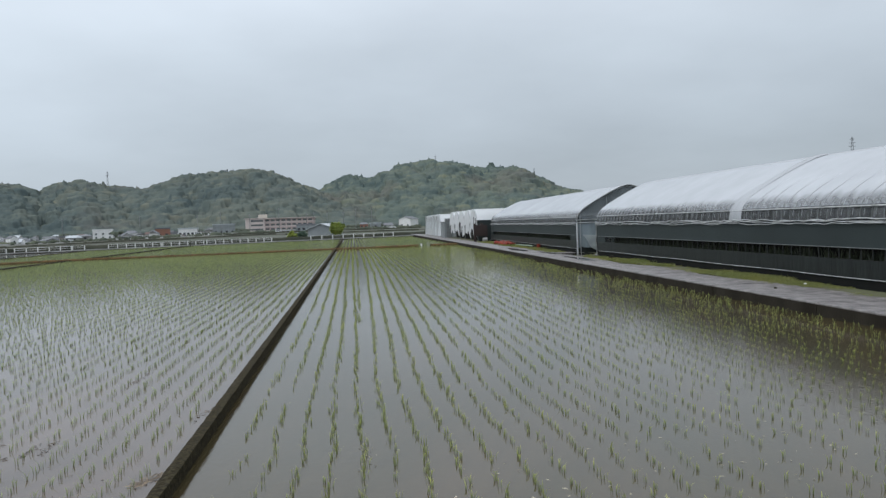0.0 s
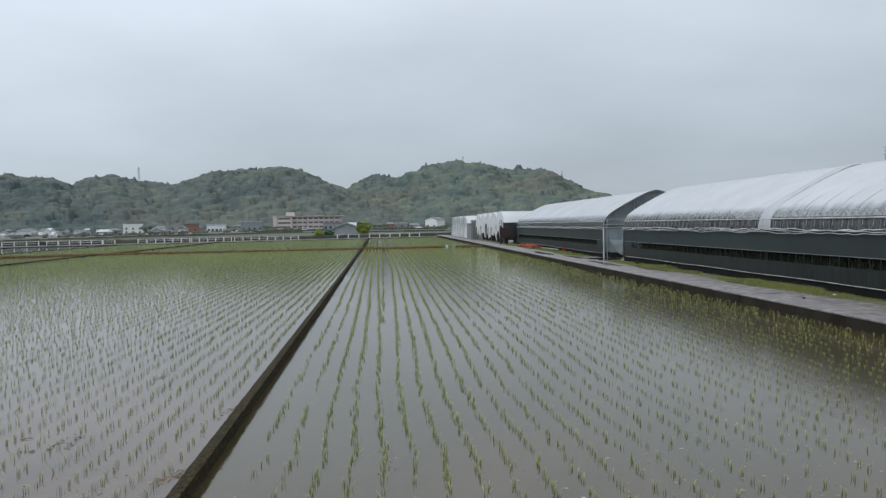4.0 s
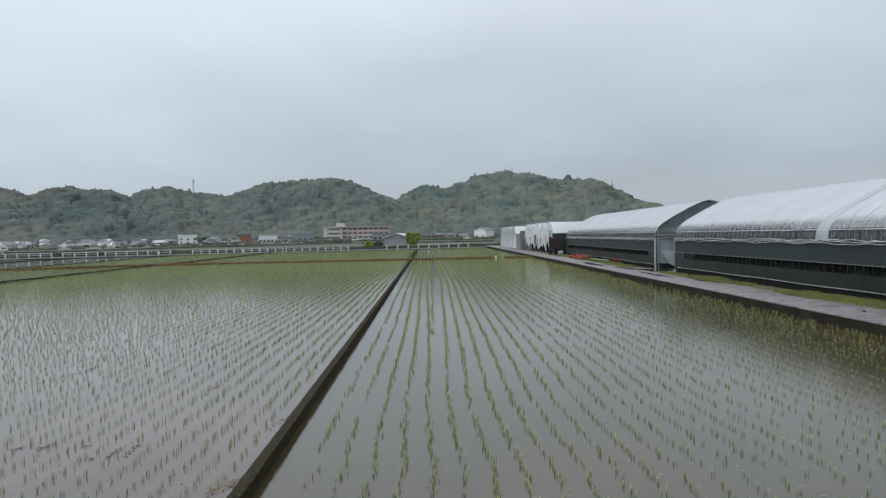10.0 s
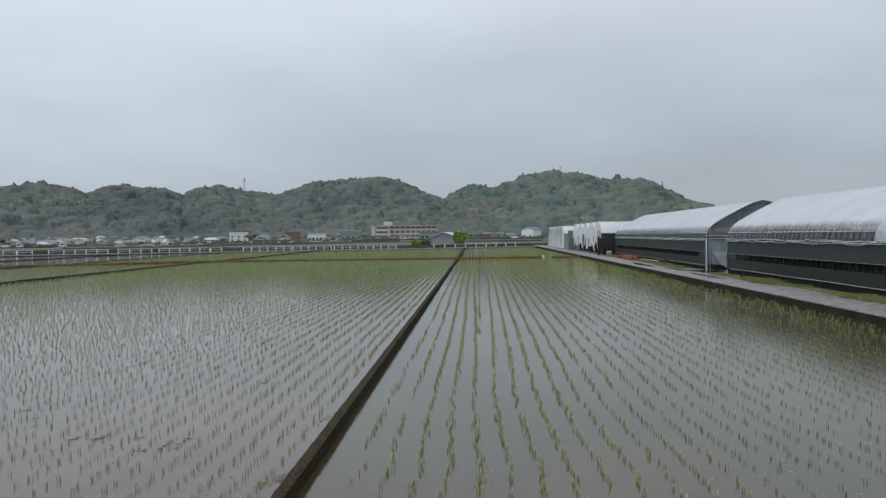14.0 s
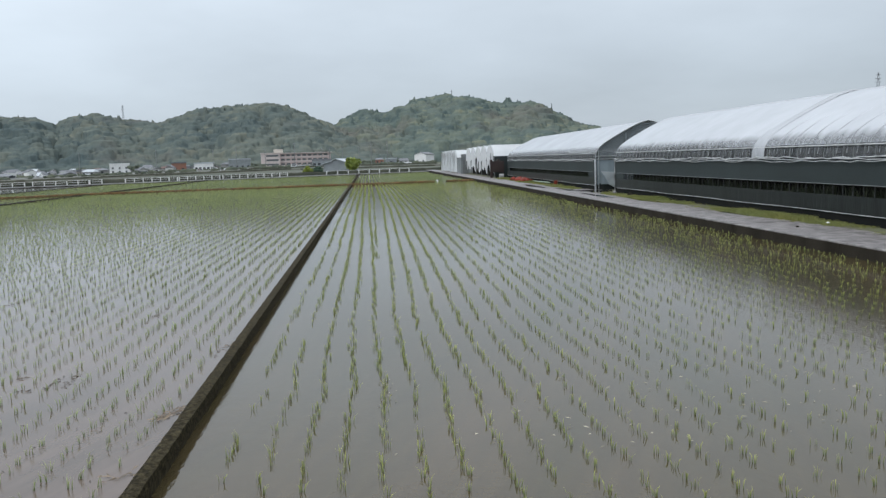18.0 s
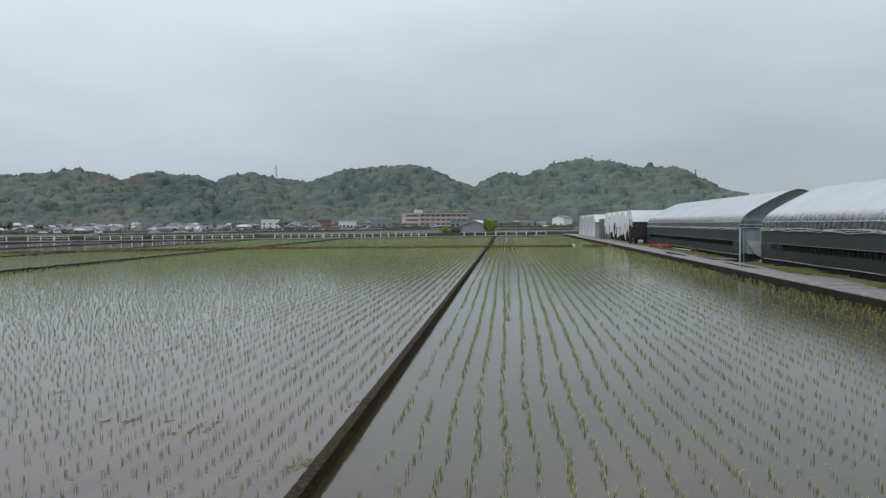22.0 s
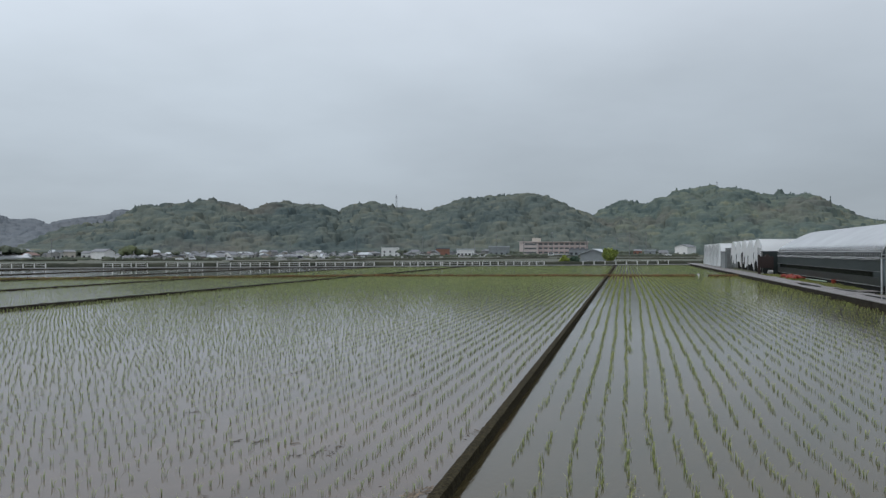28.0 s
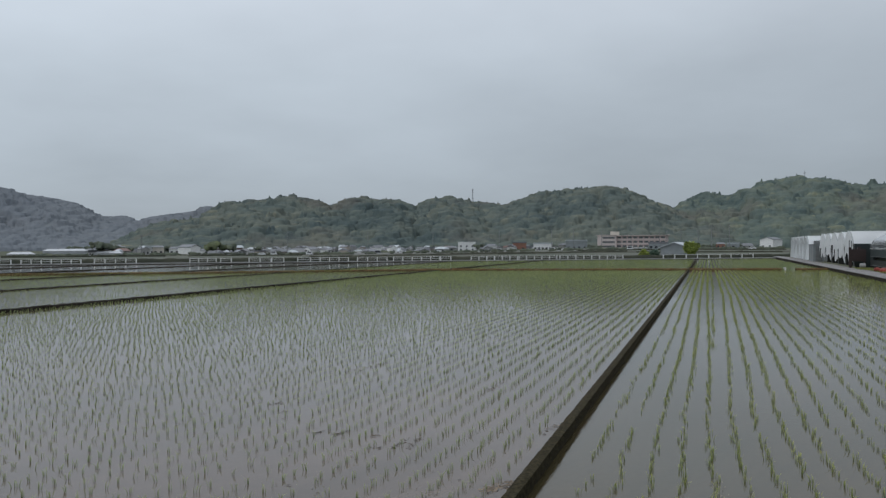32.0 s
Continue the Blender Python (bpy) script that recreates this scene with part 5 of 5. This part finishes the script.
# ---- wooded hills ----
# bearing, half width, crest height in degrees as seen from the paddies; and the distance
NEAR_HILLS = [(-34.8, 4.0, 1.60), (-32.5, 2.3, 2.40), (-29.95, 5.18, 2.85), (-27.74, 4.37, 2.99), (-23.71, 2.56, 3.08), (-21.53, 2.81, 3.01), (-17.46, 3.71, 3.1),
              (-14.59, 2.87, 2.64), (-11.00, 4.05, 3.21), (-7.31, 5.73, 3.67), (-4.53, 5.6, 2.41)]
RIGHT_HILLS = [(-0.03, 1.16, 2.90), (0.44, 3.83, 3.00), (4.25, 3.68, 3.71), (6.17, 4.26, 3.75), (9.83, 5.28, 3.36), (12.88, 5.02, 1.96)]
FAR_HILLS = [(-62, 8.0, 4.3), (-48.94, 7.4, 3.80), (-43.6, 4.4, 2.88), (-39.4, 2.4, 1.88), (-36.5, 2.6, 1.96), (-34.6, 3.0, 2.14), (-32.2, 5.0, 2.15), (-33.75, 0.9, 2.50)]


def hill_height(az, r, hills, crest, foot):
    """Height of the ground on a ridge whose crest runs at one distance from the paddies."""
    e = sum((h * np.exp(-np.abs((az - c) / w) ** 2.5)) ** 8 for c, w, h in hills) ** (1 / 8)
    top = 1.035 * crest * np.tan(np.radians(e))
    t = np.clip((r - foot) / (crest - foot), 0, 2)
    rise = np.where(t < 1, np.sin(np.pi / 2 * t) ** 1.25, np.cos(np.pi / 2 * (t - 1)))
    r, top = r / FAR, top - 0.9
    return top * rise + 0.07 * top * fbm(az * 1.1, r * 0.025, 1.0) * np.sin(np.pi * np.clip(t, 0, 1)) + 0.012 * top * fbm(az * 3.1, r * 0.03, 2.0) * np.minimum(t, 1)


def lumpy(seed, cuts=2):
    bm = bmesh.new()
    bmesh.ops.create_icosphere(bm, subdivisions=cuts, radius=1)
    off = Vector((seed * 7.3, seed * 3.1, 0))
    for w in bm.verts:
        w.co *= 1 + 0.3 * noise.noise(w.co * 1.6 + off) + 0.22 * noise.noise(w.co * 3.7 + off)
    v = np.array([w.co[:] for w in bm.verts])
    f = np.array([[w.index for w in p.verts] for p in bm.faces])
    bm.free()
    return v, f


def crown(seed):
    """A broadleaf crown: four uneven lumps of foliage grown together."""
    rng = np.random.default_rng(900 + seed)
    pieces = []
    for k in range(4):
        v, f = lumpy(seed * 5 + k, 1)
        at = [0, 0, 0.15] if k == 0 else [*rng.normal(0, 0.48, 2), rng.uniform(-0.1, 0.45)]
        pieces.append((v * (0.85 if k == 0 else rng.uniform(0.42, 0.62)) + at, f))
    return merge(pieces)


LUMPS = [crown(s) for s in range(8)]


def forest_mat(name, stops, patch=0.016, russet=(0.112, 0.103, 0.090), fine=0.2):
    """Foliage whose trees differ one by one, in stands of darker and lighter kinds."""
    m = mat(name, stops[0], stops[-1], 0.02, 0.95, 0.0, 0.3, island=0.0, fine=fine, spec=0.05)
    n, l = m.node_tree.nodes, m.node_tree.links
    tint, stand, co, ad, ramp = (n.new("ShaderNode" + k) for k in ("Attribute", "TexNoise", "TexCoord", "Math", "ValToRGB"))
    tint.attribute_name = "tree_tint"
    stand.inputs["Scale"].default_value, stand.inputs["Detail"].default_value = patch, 3
    ad.operation = "ADD"
    l.new(co.outputs["Object"], stand.inputs["Vector"])
    l.new(tint.outputs["Fac"], ad.inputs[0])
    l.new(stand.outputs["Fac"], ad.inputs[1])
    ramp.color_ramp.elements.remove(ramp.color_ramp.elements[1])
    for i, c in enumerate(stops):
        at = 0.25 + 0.7 * i / (len(stops) - 1)
        e = ramp.color_ramp.elements.new(at) if i else ramp.color_ramp.elements[0]
        e.position, e.color = at, (*c, 1)
    sub = n.new("ShaderNodeMath")
    sub.operation = "SUBTRACT"
    sub.inputs[1].default_value = 0.3
    l.new(ad.outputs[0], sub.inputs[0])
    l.new(sub.outputs[0], ramp.inputs[0])
    # russet stands of leafing oaks
    oak, rng_, brown = n.new("ShaderNodeTexNoise"), n.new("ShaderNodeMapRange"), n.new("ShaderNodeMix")
    oak.inputs["Scale"].default_value, oak.inputs["Detail"].default_value = patch * 0.8, 4
    for k, v in (("From Min", 0.54), ("From Max", 0.68), ("To Max", 0.55)):
        rng_.inputs[k].default_value = v
    shift = n.new("ShaderNodeMapping")
    shift.inputs["Location"].default_value = (313, 77, 0)
    l.new(co.outputs["Object"], shift.inputs[0])
    l.new(shift.outputs[0], oak.inputs["Vector"])
    l.new(oak.outputs["Fac"], rng_.inputs["Value"])
    brown.data_type = "RGBA"
    l.new(rng_.outputs[0], brown.inputs["Factor"])
    l.new(ramp.outputs[0], brown.inputs["A"])
    brown.inputs["B"].default_value = (*russet, 1)
    l.new(brown.outputs["Result"], n["Hue/Saturation/Value"].inputs["Color"])
    return m


# greens are lifted and greyed: distance haze is mixed into the foliage colours
M_WOODS = forest_mat("hazed_hill_foliage", [(0.062, 0.082, 0.082), (0.084, 0.104, 0.096), (0.115, 0.128, 0.108), (0.151, 0.154, 0.116)])
M_WOODR = forest_mat("hazed_spring_foliage", [(0.060, 0.084, 0.082), (0.087, 0.111, 0.100), (0.118, 0.138, 0.110), (0.158, 0.166, 0.113)])
# far hills: strong pale blue haze painted into all stops and the russet
M_WOODF = forest_mat("hazed_distant_foliage", [(0.130, 0.145, 0.162), (0.137, 0.152, 0.167), (0.147, 0.161, 0.172)], 0.006, (0.140, 0.147, 0.158), 0.06)


def woods(name, label, hills, az0, az1, foot, crest, count, crown_r, crown_h, material, seed, step=0.9, depth=1.25):
    """A closed canopy over a hillside: the crowns of many trees, each with its own size, shape and tint, grown into one another."""
    rng = np.random.default_rng(seed)
    na, nr_ = int(radians(az1 - az0) * crest / step), int((crest - foot) * depth / (step * 1.6))
    az, rr = np.linspace(az0, az1, na), np.linspace(foot - 6, foot + (crest - foot) * depth, nr_)
    A2, R2 = np.meshgrid(az, rr, indexing="ij")
    Z = hill_height(A2, R2, hills, crest, foot)
    floor_z = np.where(Z > 1.0, Z, Z - 4.0)
    top, tint = floor_z.copy(), np.full(Z.shape, 0.3)
    a, r = rng.uniform(az0, az1, count), foot + (crest - foot) * rng.uniform(0, depth, count)
    z = hill_height(a, r, hills, crest, foot)
    R, H = crown_r * rng.lognormal(0, 0.28, count), crown_h * rng.lognormal(-0.03, 0.17, count) * np.clip(z / 9, 0.35, 1)
    pointed = rng.random(count) < 0.10 + 0.25 * (fbm(a * 0.6, r * 0.012, seed) > 0.7)
    shade = np.clip(rng.normal(0.35, 0.075, count) + 0.22 * (rng.random(count) < 0.06) - 0.12 * pointed, 0.0, 0.85)
    skew, da, dr = rng.normal(0, 0.12, (count, 2)), az[1] - az[0], rr[1] - rr[0]
    for i in np.flatnonzero(z > 0.8):
        wa, wr = math.degrees(R[i] / r[i]) / da, R[i] / dr
        ia, ir = (a[i] - az0) / da, (r[i] - rr[0]) / dr
        sl = (slice(max(0, int(ia - wa)), int(ia + wa) + 2), slice(max(0, int(ir - wr)), int(ir + wr) + 2))
        dx, dy = np.radians(A2[sl] - a[i]) * r[i] / R[i], (R2[sl] - r[i]) / R[i]
        q = dx * dx + dy * dy + skew[i, 0] * dx * dy + 0.16 * np.sin(5 * np.arctan2(dy, dx) + 9 * skew[i, 1])
        dome = 1.35 * (1 - np.sqrt(np.clip(q, 0, 1)) * 0.9) if pointed[i] else 0.50 + 0.52 * np.sqrt(np.clip(1 - q, 0, 1))
        zc = np.where(q < 1, z[i] + H[i] * dome, -99)
        over = zc > top[sl]
        top[sl] = np.where(over, zc, top[sl])
        tint[sl] = np.where(over, shade[i], tint[sl])
    top = top + np.where(top > floor_z, rng.normal(0, 0.022 * crown_h, top.shape), 0)
    tint = tint + rng.normal(0, 0.015, tint.shape)
    v = np.stack([R2 * np.sin(np.radians(A2)), R2 * np.cos(np.radians(A2)), top], -1).reshape(-1, 3)
    g = np.arange(na * nr_).reshape(na, nr_)
    f = np.stack([g[:-1, :-1], g[:-1, 1:], g[1:, 1:], g[1:, :-1]], -1).reshape(-1, 4)
    mesh = npmesh(name, v, f, True)
    mesh.attributes.new("tree_tint", "FLOAT", "POINT").data.foreach_set("value", tint.ravel().astype(np.float32))
    tagged(add(name, mesh, material), label, "forest", kind="stuff")
    size = crown_h
    # pointed conifers on and near the crest
    m = 40
    a, r = rng.uniform(az0 + 2, az1 - 2, m), crest * rng.uniform(0.94, 1.02, m)
    lone = name == "right_hill_woods"
    if lone:
        a[0], r[0] = 12.7, crest * 0.99
    z = hill_height(a, r, hills, crest, foot)
    pieces = []
    for i in range(m):
        if z[i] < 12:
            continue
        bm = bmesh.new()
        hh = size * (2.0 if lone and i == 0 else rng.uniform(0.7, 1.2))
        for lay in range(5):
            bmesh.ops.create_cone(bm, segments=8, radius1=size * 0.33 * (1 - lay * 0.17), radius2=0.1, depth=hh * 0.42,
                                  matrix=Matrix.Translation((rng.normal(0, 0.2), rng.normal(0, 0.2), hh * (0.3 + lay * 0.24))))
        for w in bm.verts:
            w.co += Vector(rng.normal(0, 0.25, 3))
        bmesh.ops.triangulate(bm, faces=bm.faces[:])
        px, py = polar(a[i], r[i])
        bm.verts.index_update()
        pieces.append((np.array([w.co[:] for w in bm.verts]) + [px, py, z[i]], np.array([[w.index for w in p.verts] for p in bm.faces])))
        bm.free()
    V, F = merge(pieces)
    mesh = npmesh(name, V, F)
    mesh.attributes.new("tree_tint", "FLOAT", "POINT").data.foreach_set("value", np.full(len(V), 0.2, np.float32))
    tagged(add(name + "_conifers", mesh, material), "pointed dark conifers along the hill crest", "forest", kind="stuff")


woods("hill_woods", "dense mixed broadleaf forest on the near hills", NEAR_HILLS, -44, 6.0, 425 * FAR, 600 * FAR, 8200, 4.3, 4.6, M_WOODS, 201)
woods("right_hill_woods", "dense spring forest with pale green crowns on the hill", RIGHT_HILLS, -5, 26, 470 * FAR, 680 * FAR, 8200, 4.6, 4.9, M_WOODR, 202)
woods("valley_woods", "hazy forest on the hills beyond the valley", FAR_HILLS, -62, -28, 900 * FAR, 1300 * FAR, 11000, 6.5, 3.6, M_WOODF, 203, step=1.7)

x, y = polar(-15.72, 600 * FAR)
pylon(x, y, hill_height(np.float64(-15.72), np.float64(600.0 * FAR), NEAR_HILLS, 600 * FAR, 425 * FAR) + 1, 18.0, 1.2, 3, "lattice steel pylon on the wooded ridge", 15, 0.12)
x, y = polar(5.9, 690 * FAR)
ant = thing("antenna_mast", "thin antenna mast on the hilltop", "mast", pose(x, y, hill_height(np.float64(5.9), np.float64(680.0 * FAR), RIGHT_HILLS, 680 * FAR, 470 * FAR)) @ Matrix.Scale(FAR, 4))
add("shaft", tube([(0, 0, 0), (0, 0, 11.0)], 0.18), M_STEEL, ant)
part("crossbar", B(-0.7, 0.7, -0.1, 0.1, 9.6, 10.0), M_STEEL, ant)
x, y = polar(32.73, 400)
pylon(x, y, 0, 33.2, 1.9, 3, "grey lattice power pylon behind the greenhouses", -33, 0.09)


# ---- shrubs near the canal ----
def shrub(x, y, w, h, material, label, seed):
    rng = np.random.default_rng(seed)
    z = float(plain(math.degrees(math.atan2(x, y)), math.hypot(x, y)))
    t = thing("shrub", label, "shrub", pose(x, y, z + 0.05))
    h = h - z / (FAR if w >= 3 else 1)
    add("trunk", tube([(0, 0, -0.1), (0.05, 0, h * 0.5)], 0.06), M_BARK, t)
    for k in range(4):
        a = rng.uniform(0, 6.28)
        add("limb", tube([(0.03, 0, h * 0.25), (w * 0.25 * math.cos(a), w * 0.25 * math.sin(a), h * 0.7)], 0.03), M_BARK, t)
    if w >= 3:
        w, h = w * FAR, h * FAR - 0.5
    if w >= 4:                                       # a tree: foliage lumps grown together
        pieces, soft = [], []
        for k in range(7):
            lv, lf = LUMPS[k % 8]
            c = np.array([rng.normal(0, 0.22) * w, rng.normal(0, 0.2) * w, h * rng.uniform(0.45, 0.72)])
            sc = w * rng.uniform(0.17, 0.27)
            pieces.append((lv * [sc, sc, min(sc, h * 0.3)] + c, lf))
            soft.append(lv + [0, 0, 1.3])
        crown_mesh = npmesh("crown", *merge(pieces), True)
        nn = np.concatenate(soft)
        round_normals(crown_mesh, nn / np.linalg.norm(nn, axis=1)[:, None])
        add("crown", crown_mesh, material, t)
        return
    n = 2600
    d = rng.normal(0, 1, (n, 3))
    d /= np.linalg.norm(d, axis=1)[:, None]
    rad = rng.uniform(0.5, 1.0, n) ** 0.5 * (0.8 + 0.25 * fbm(d[:, 0] * 3, d[:, 2] * 3 + d[:, 1] * 2, seed))
    c = d * rad[:, None] * [w / 2, w / 2, h * 0.46] + [0, 0, h * 0.54]
    leaf = max(0.07, 0.03 * w)
    u, q = rng.normal(0, leaf, (n, 3)), rng.normal(0, leaf, (n, 3))
    v = np.stack([c - u, c + q, c + u, c - q], 1).reshape(-1, 3)
    add("crown", npmesh("crown", v, np.arange(n * 4).reshape(-1, 4)), material, t)


def at_bearing(az, d):
    return polar(az, d * FAR if d > 250 else d)


shrub(*at_bearing(-1.07, 146), 2.7, 3.0, M_LEAF, "round yellow-green shrub by the canal railing", 1)
shrub(*at_bearing(-4.1, 140), 1.7, 1.6, M_LEAF, "low yellow-green bush at the canal", 2)
shrub(*at_bearing(-3.45, 143), 1.9, 1.5, M_LEAFD, "low blue-green bush at the canal", 3)
for k, (az, d, w, h) in enumerate(((-33.2, 300, 8, 4.5), (-32.2, 310, 6, 4.0), (-15.1, 370, 3.2, 3.6), (1.9, 335, 3.0, 2.2), (-40.5, 330, 9, 4.5), (-15.42, 332, 3.4, 3.3))):
    shrub(*at_bearing(az, d), w, h, M_TREE if k else M_GARDEN, "bushy dark tree near the village", 10 + k)
rng = np.random.default_rng(88)
for k in range(26):
    az = rng.uniform(-43, 3.2) if k > 8 else rng.uniform(-43, -37)
    shrub(*at_bearing(az, rng.uniform(385, 415)), rng.uniform(4, 8), rng.uniform(2.0, 3.4), M_TREE, "dark leafy tree at the foot of the hills", 40 + k)


# low hedges and garden shrubs along the village edge
rng = np.random.default_rng(131)
pieces, soft = [], []
for az in np.arange(-45, 4.6, 0.075):
    if rng.random() < 0.35 + 0.25 * math.sin(az * 2.3):
        continue
    lv, lf = LUMPS[int(rng.integers(0, 8))]
    hd = rng.choice([438, 462, 505]) + rng.uniform(-5, 5)
    px, py = polar(az + rng.uniform(-0.1, 0.1), hd)
    sc = rng.uniform(0.7, 1.6)
    pieces.append((lv * [sc * 1.5, sc * 1.5, sc * rng.uniform(0.6, 1.1)] + [px, py, float(plain(az, hd)) + 0.4], lf))
    soft.append(lv + [0, 0, 1.3])
V, F = merge(pieces)
hedge = stuff("hedge_shrubs", V, F, M_TREE, "low dark hedges and garden shrubs along the village edge", "hedge")
hedge.data.polygons.foreach_set("use_smooth", np.ones(len(F), bool))
nn = np.concatenate(soft)
round_normals(hedge.data, nn / np.linalg.norm(nn, axis=1)[:, None])


# ---- fields, lane and vehicles beyond the canal ----
for d0, d1, m_, lb in ((160, 196, M_STUBBLE, "pale stubble field beyond the canal"), (200, 262, M_MEADOW, "grassy green field beyond the canal"), (266, 338, M_PLOUGH, "dark ploughed field before the village"),
                       (342, 396, M_MEADOW, "damp green field before the village"), (400, 436, M_STUBBLE, "pale stubble field at the village edge")):
    s = add("field_strip", polar_sheet(-60, 5, d0, d1, 66, 10, 0.06), m_)
    tagged(s, lb, "field", kind="structure")
for a, h, m_, s in ((7.4, 0.62, M_HEDGE, 1), (23, 0.3, M_MEADOW, 2)):
    r = add("grass_bank", ridge((-300, 0), (40, 0), 0.8, 1.6, h, 1.2, 0.06, 300 + s), m_)
    r.matrix_basis = canal_m(0) @ pose(0, a, 0)
    tagged(r, "low grassy bank between fields", "bank", kind="structure")
for k, (a0, a1, d, h) in enumerate(((-46, -36.4, 398, 0.9), (-35, -27.5, 398, 0.7), (-30, -25.3, 437, 1.1), (-27, -12, 340, 0.55), (-14, -5.2, 300, 0.6), (-4.6, 4.6, 262, 0.55), (-8.5, -1.2, 398, 0.7), (-0.5, 4.8, 398, 0.6))):
    n = int((a1 - a0) * 2) + 2
    aa = np.linspace(a0, a1, n)
    for i in range(n - 1):
        (x0, y0), (x1, y1) = polar(aa[i], d), polar(aa[i + 1], d)
        r = add("hedge_bank", ridge((x0, y0), (x1, y1), 0.7, 1.4, h * rng.uniform(0.75, 1.15), 0.9, 0.08, 330 + 40 * k + i), M_HEDGE)
        r.location.z = float(plain(aa[i], d))
        tagged(r, "dark overgrown bank along a field edge", "bank", kind="structure")


def vehicle(az, d, turn, paint, label, van):
    x, y = polar(az, d * FAR)
    v = thing("parked_van" if van else "parked_car", label, "car", pose(x, y, float(plain(az, d * FAR)) + 0.06, 0, 0, -az + turn), group="parked vehicles")
    L, H = (3.4, 1.75) if van else (3.9, 1.35)
    part("body", B(-L / 2, L / 2, -0.75, 0.75, 0.25, 0.95, 0.12), paint, v)
    cab = bmesh.new()
    box(cab, -L / 2 + (0.15 if van else 0.9), L / 2 - (0.5 if van else 0.7), -0.68, 0.68, 0.93, H, 0.14)
    part("cabin", cab, paint, v)
    part("side_window", B(-L / 2 + (0.4 if van else 1.1), L / 2 - 0.9, -0.70, -0.66, 1.02, H - 0.18, 0.01), M_GLASS, v)
    part("windscreen", B(L / 2 - (0.52 if van else 0.72), L / 2 - (0.46 if van else 0.66), -0.6, 0.6, 1.0, H - 0.12), M_GLASS, v)
    for sx_ in (-1, 1):
        for sy_ in (-1, 1):
            w = bmesh.new()
            bmesh.ops.create_cone(w, cap_ends=True, segments=14, radius1=0.29, radius2=0.29, depth=0.2, matrix=Matrix.Translation((sx_ * L * 0.31, sy_ * 0.68, 0.29)) @ Matrix.Rotation(radians(90), 4, "X"))
            wheel = part("wheel", w, M_TYRE, v)
            w = bmesh.new()
            bmesh.ops.create_cone(w, cap_ends=True, segments=12, radius1=0.17, radius2=0.17, depth=0.02, matrix=Matrix.Translation((sx_ * L * 0.31, sy_ * 0.79, 0.29)) @ Matrix.Rotation(radians(90), 4, "X"))
            part("hubcap", w, M_GREY, wheel)


for k, (az, d, tn, wh, van) in enumerate(((-5.0, 290, 5, 1, True), (-11.6, 315, 8, 1, False), (-10.2, 318, -6, 1, True), (-13.9, 320, 0, 1, True), (-9.4, 312, 10, 1, False), (-18.1, 325, 0, 1, False),
                                           (-20.6, 318, 4, 1, False), (-27.0, 300, 12, 1, True), (-30.2, 300, -5, 1, False), (-29.4, 305, 0, 1, True), (-14.9, 322, 4, 0, False), (2.75, 300, 0, 1, False), (-22.3, 322, 0, 0, True))):
    vehicle(az, d, tn, M_CARW if wh else M_CARD, "white parked vehicle before the village" if wh else "dark parked vehicle before the village", van)
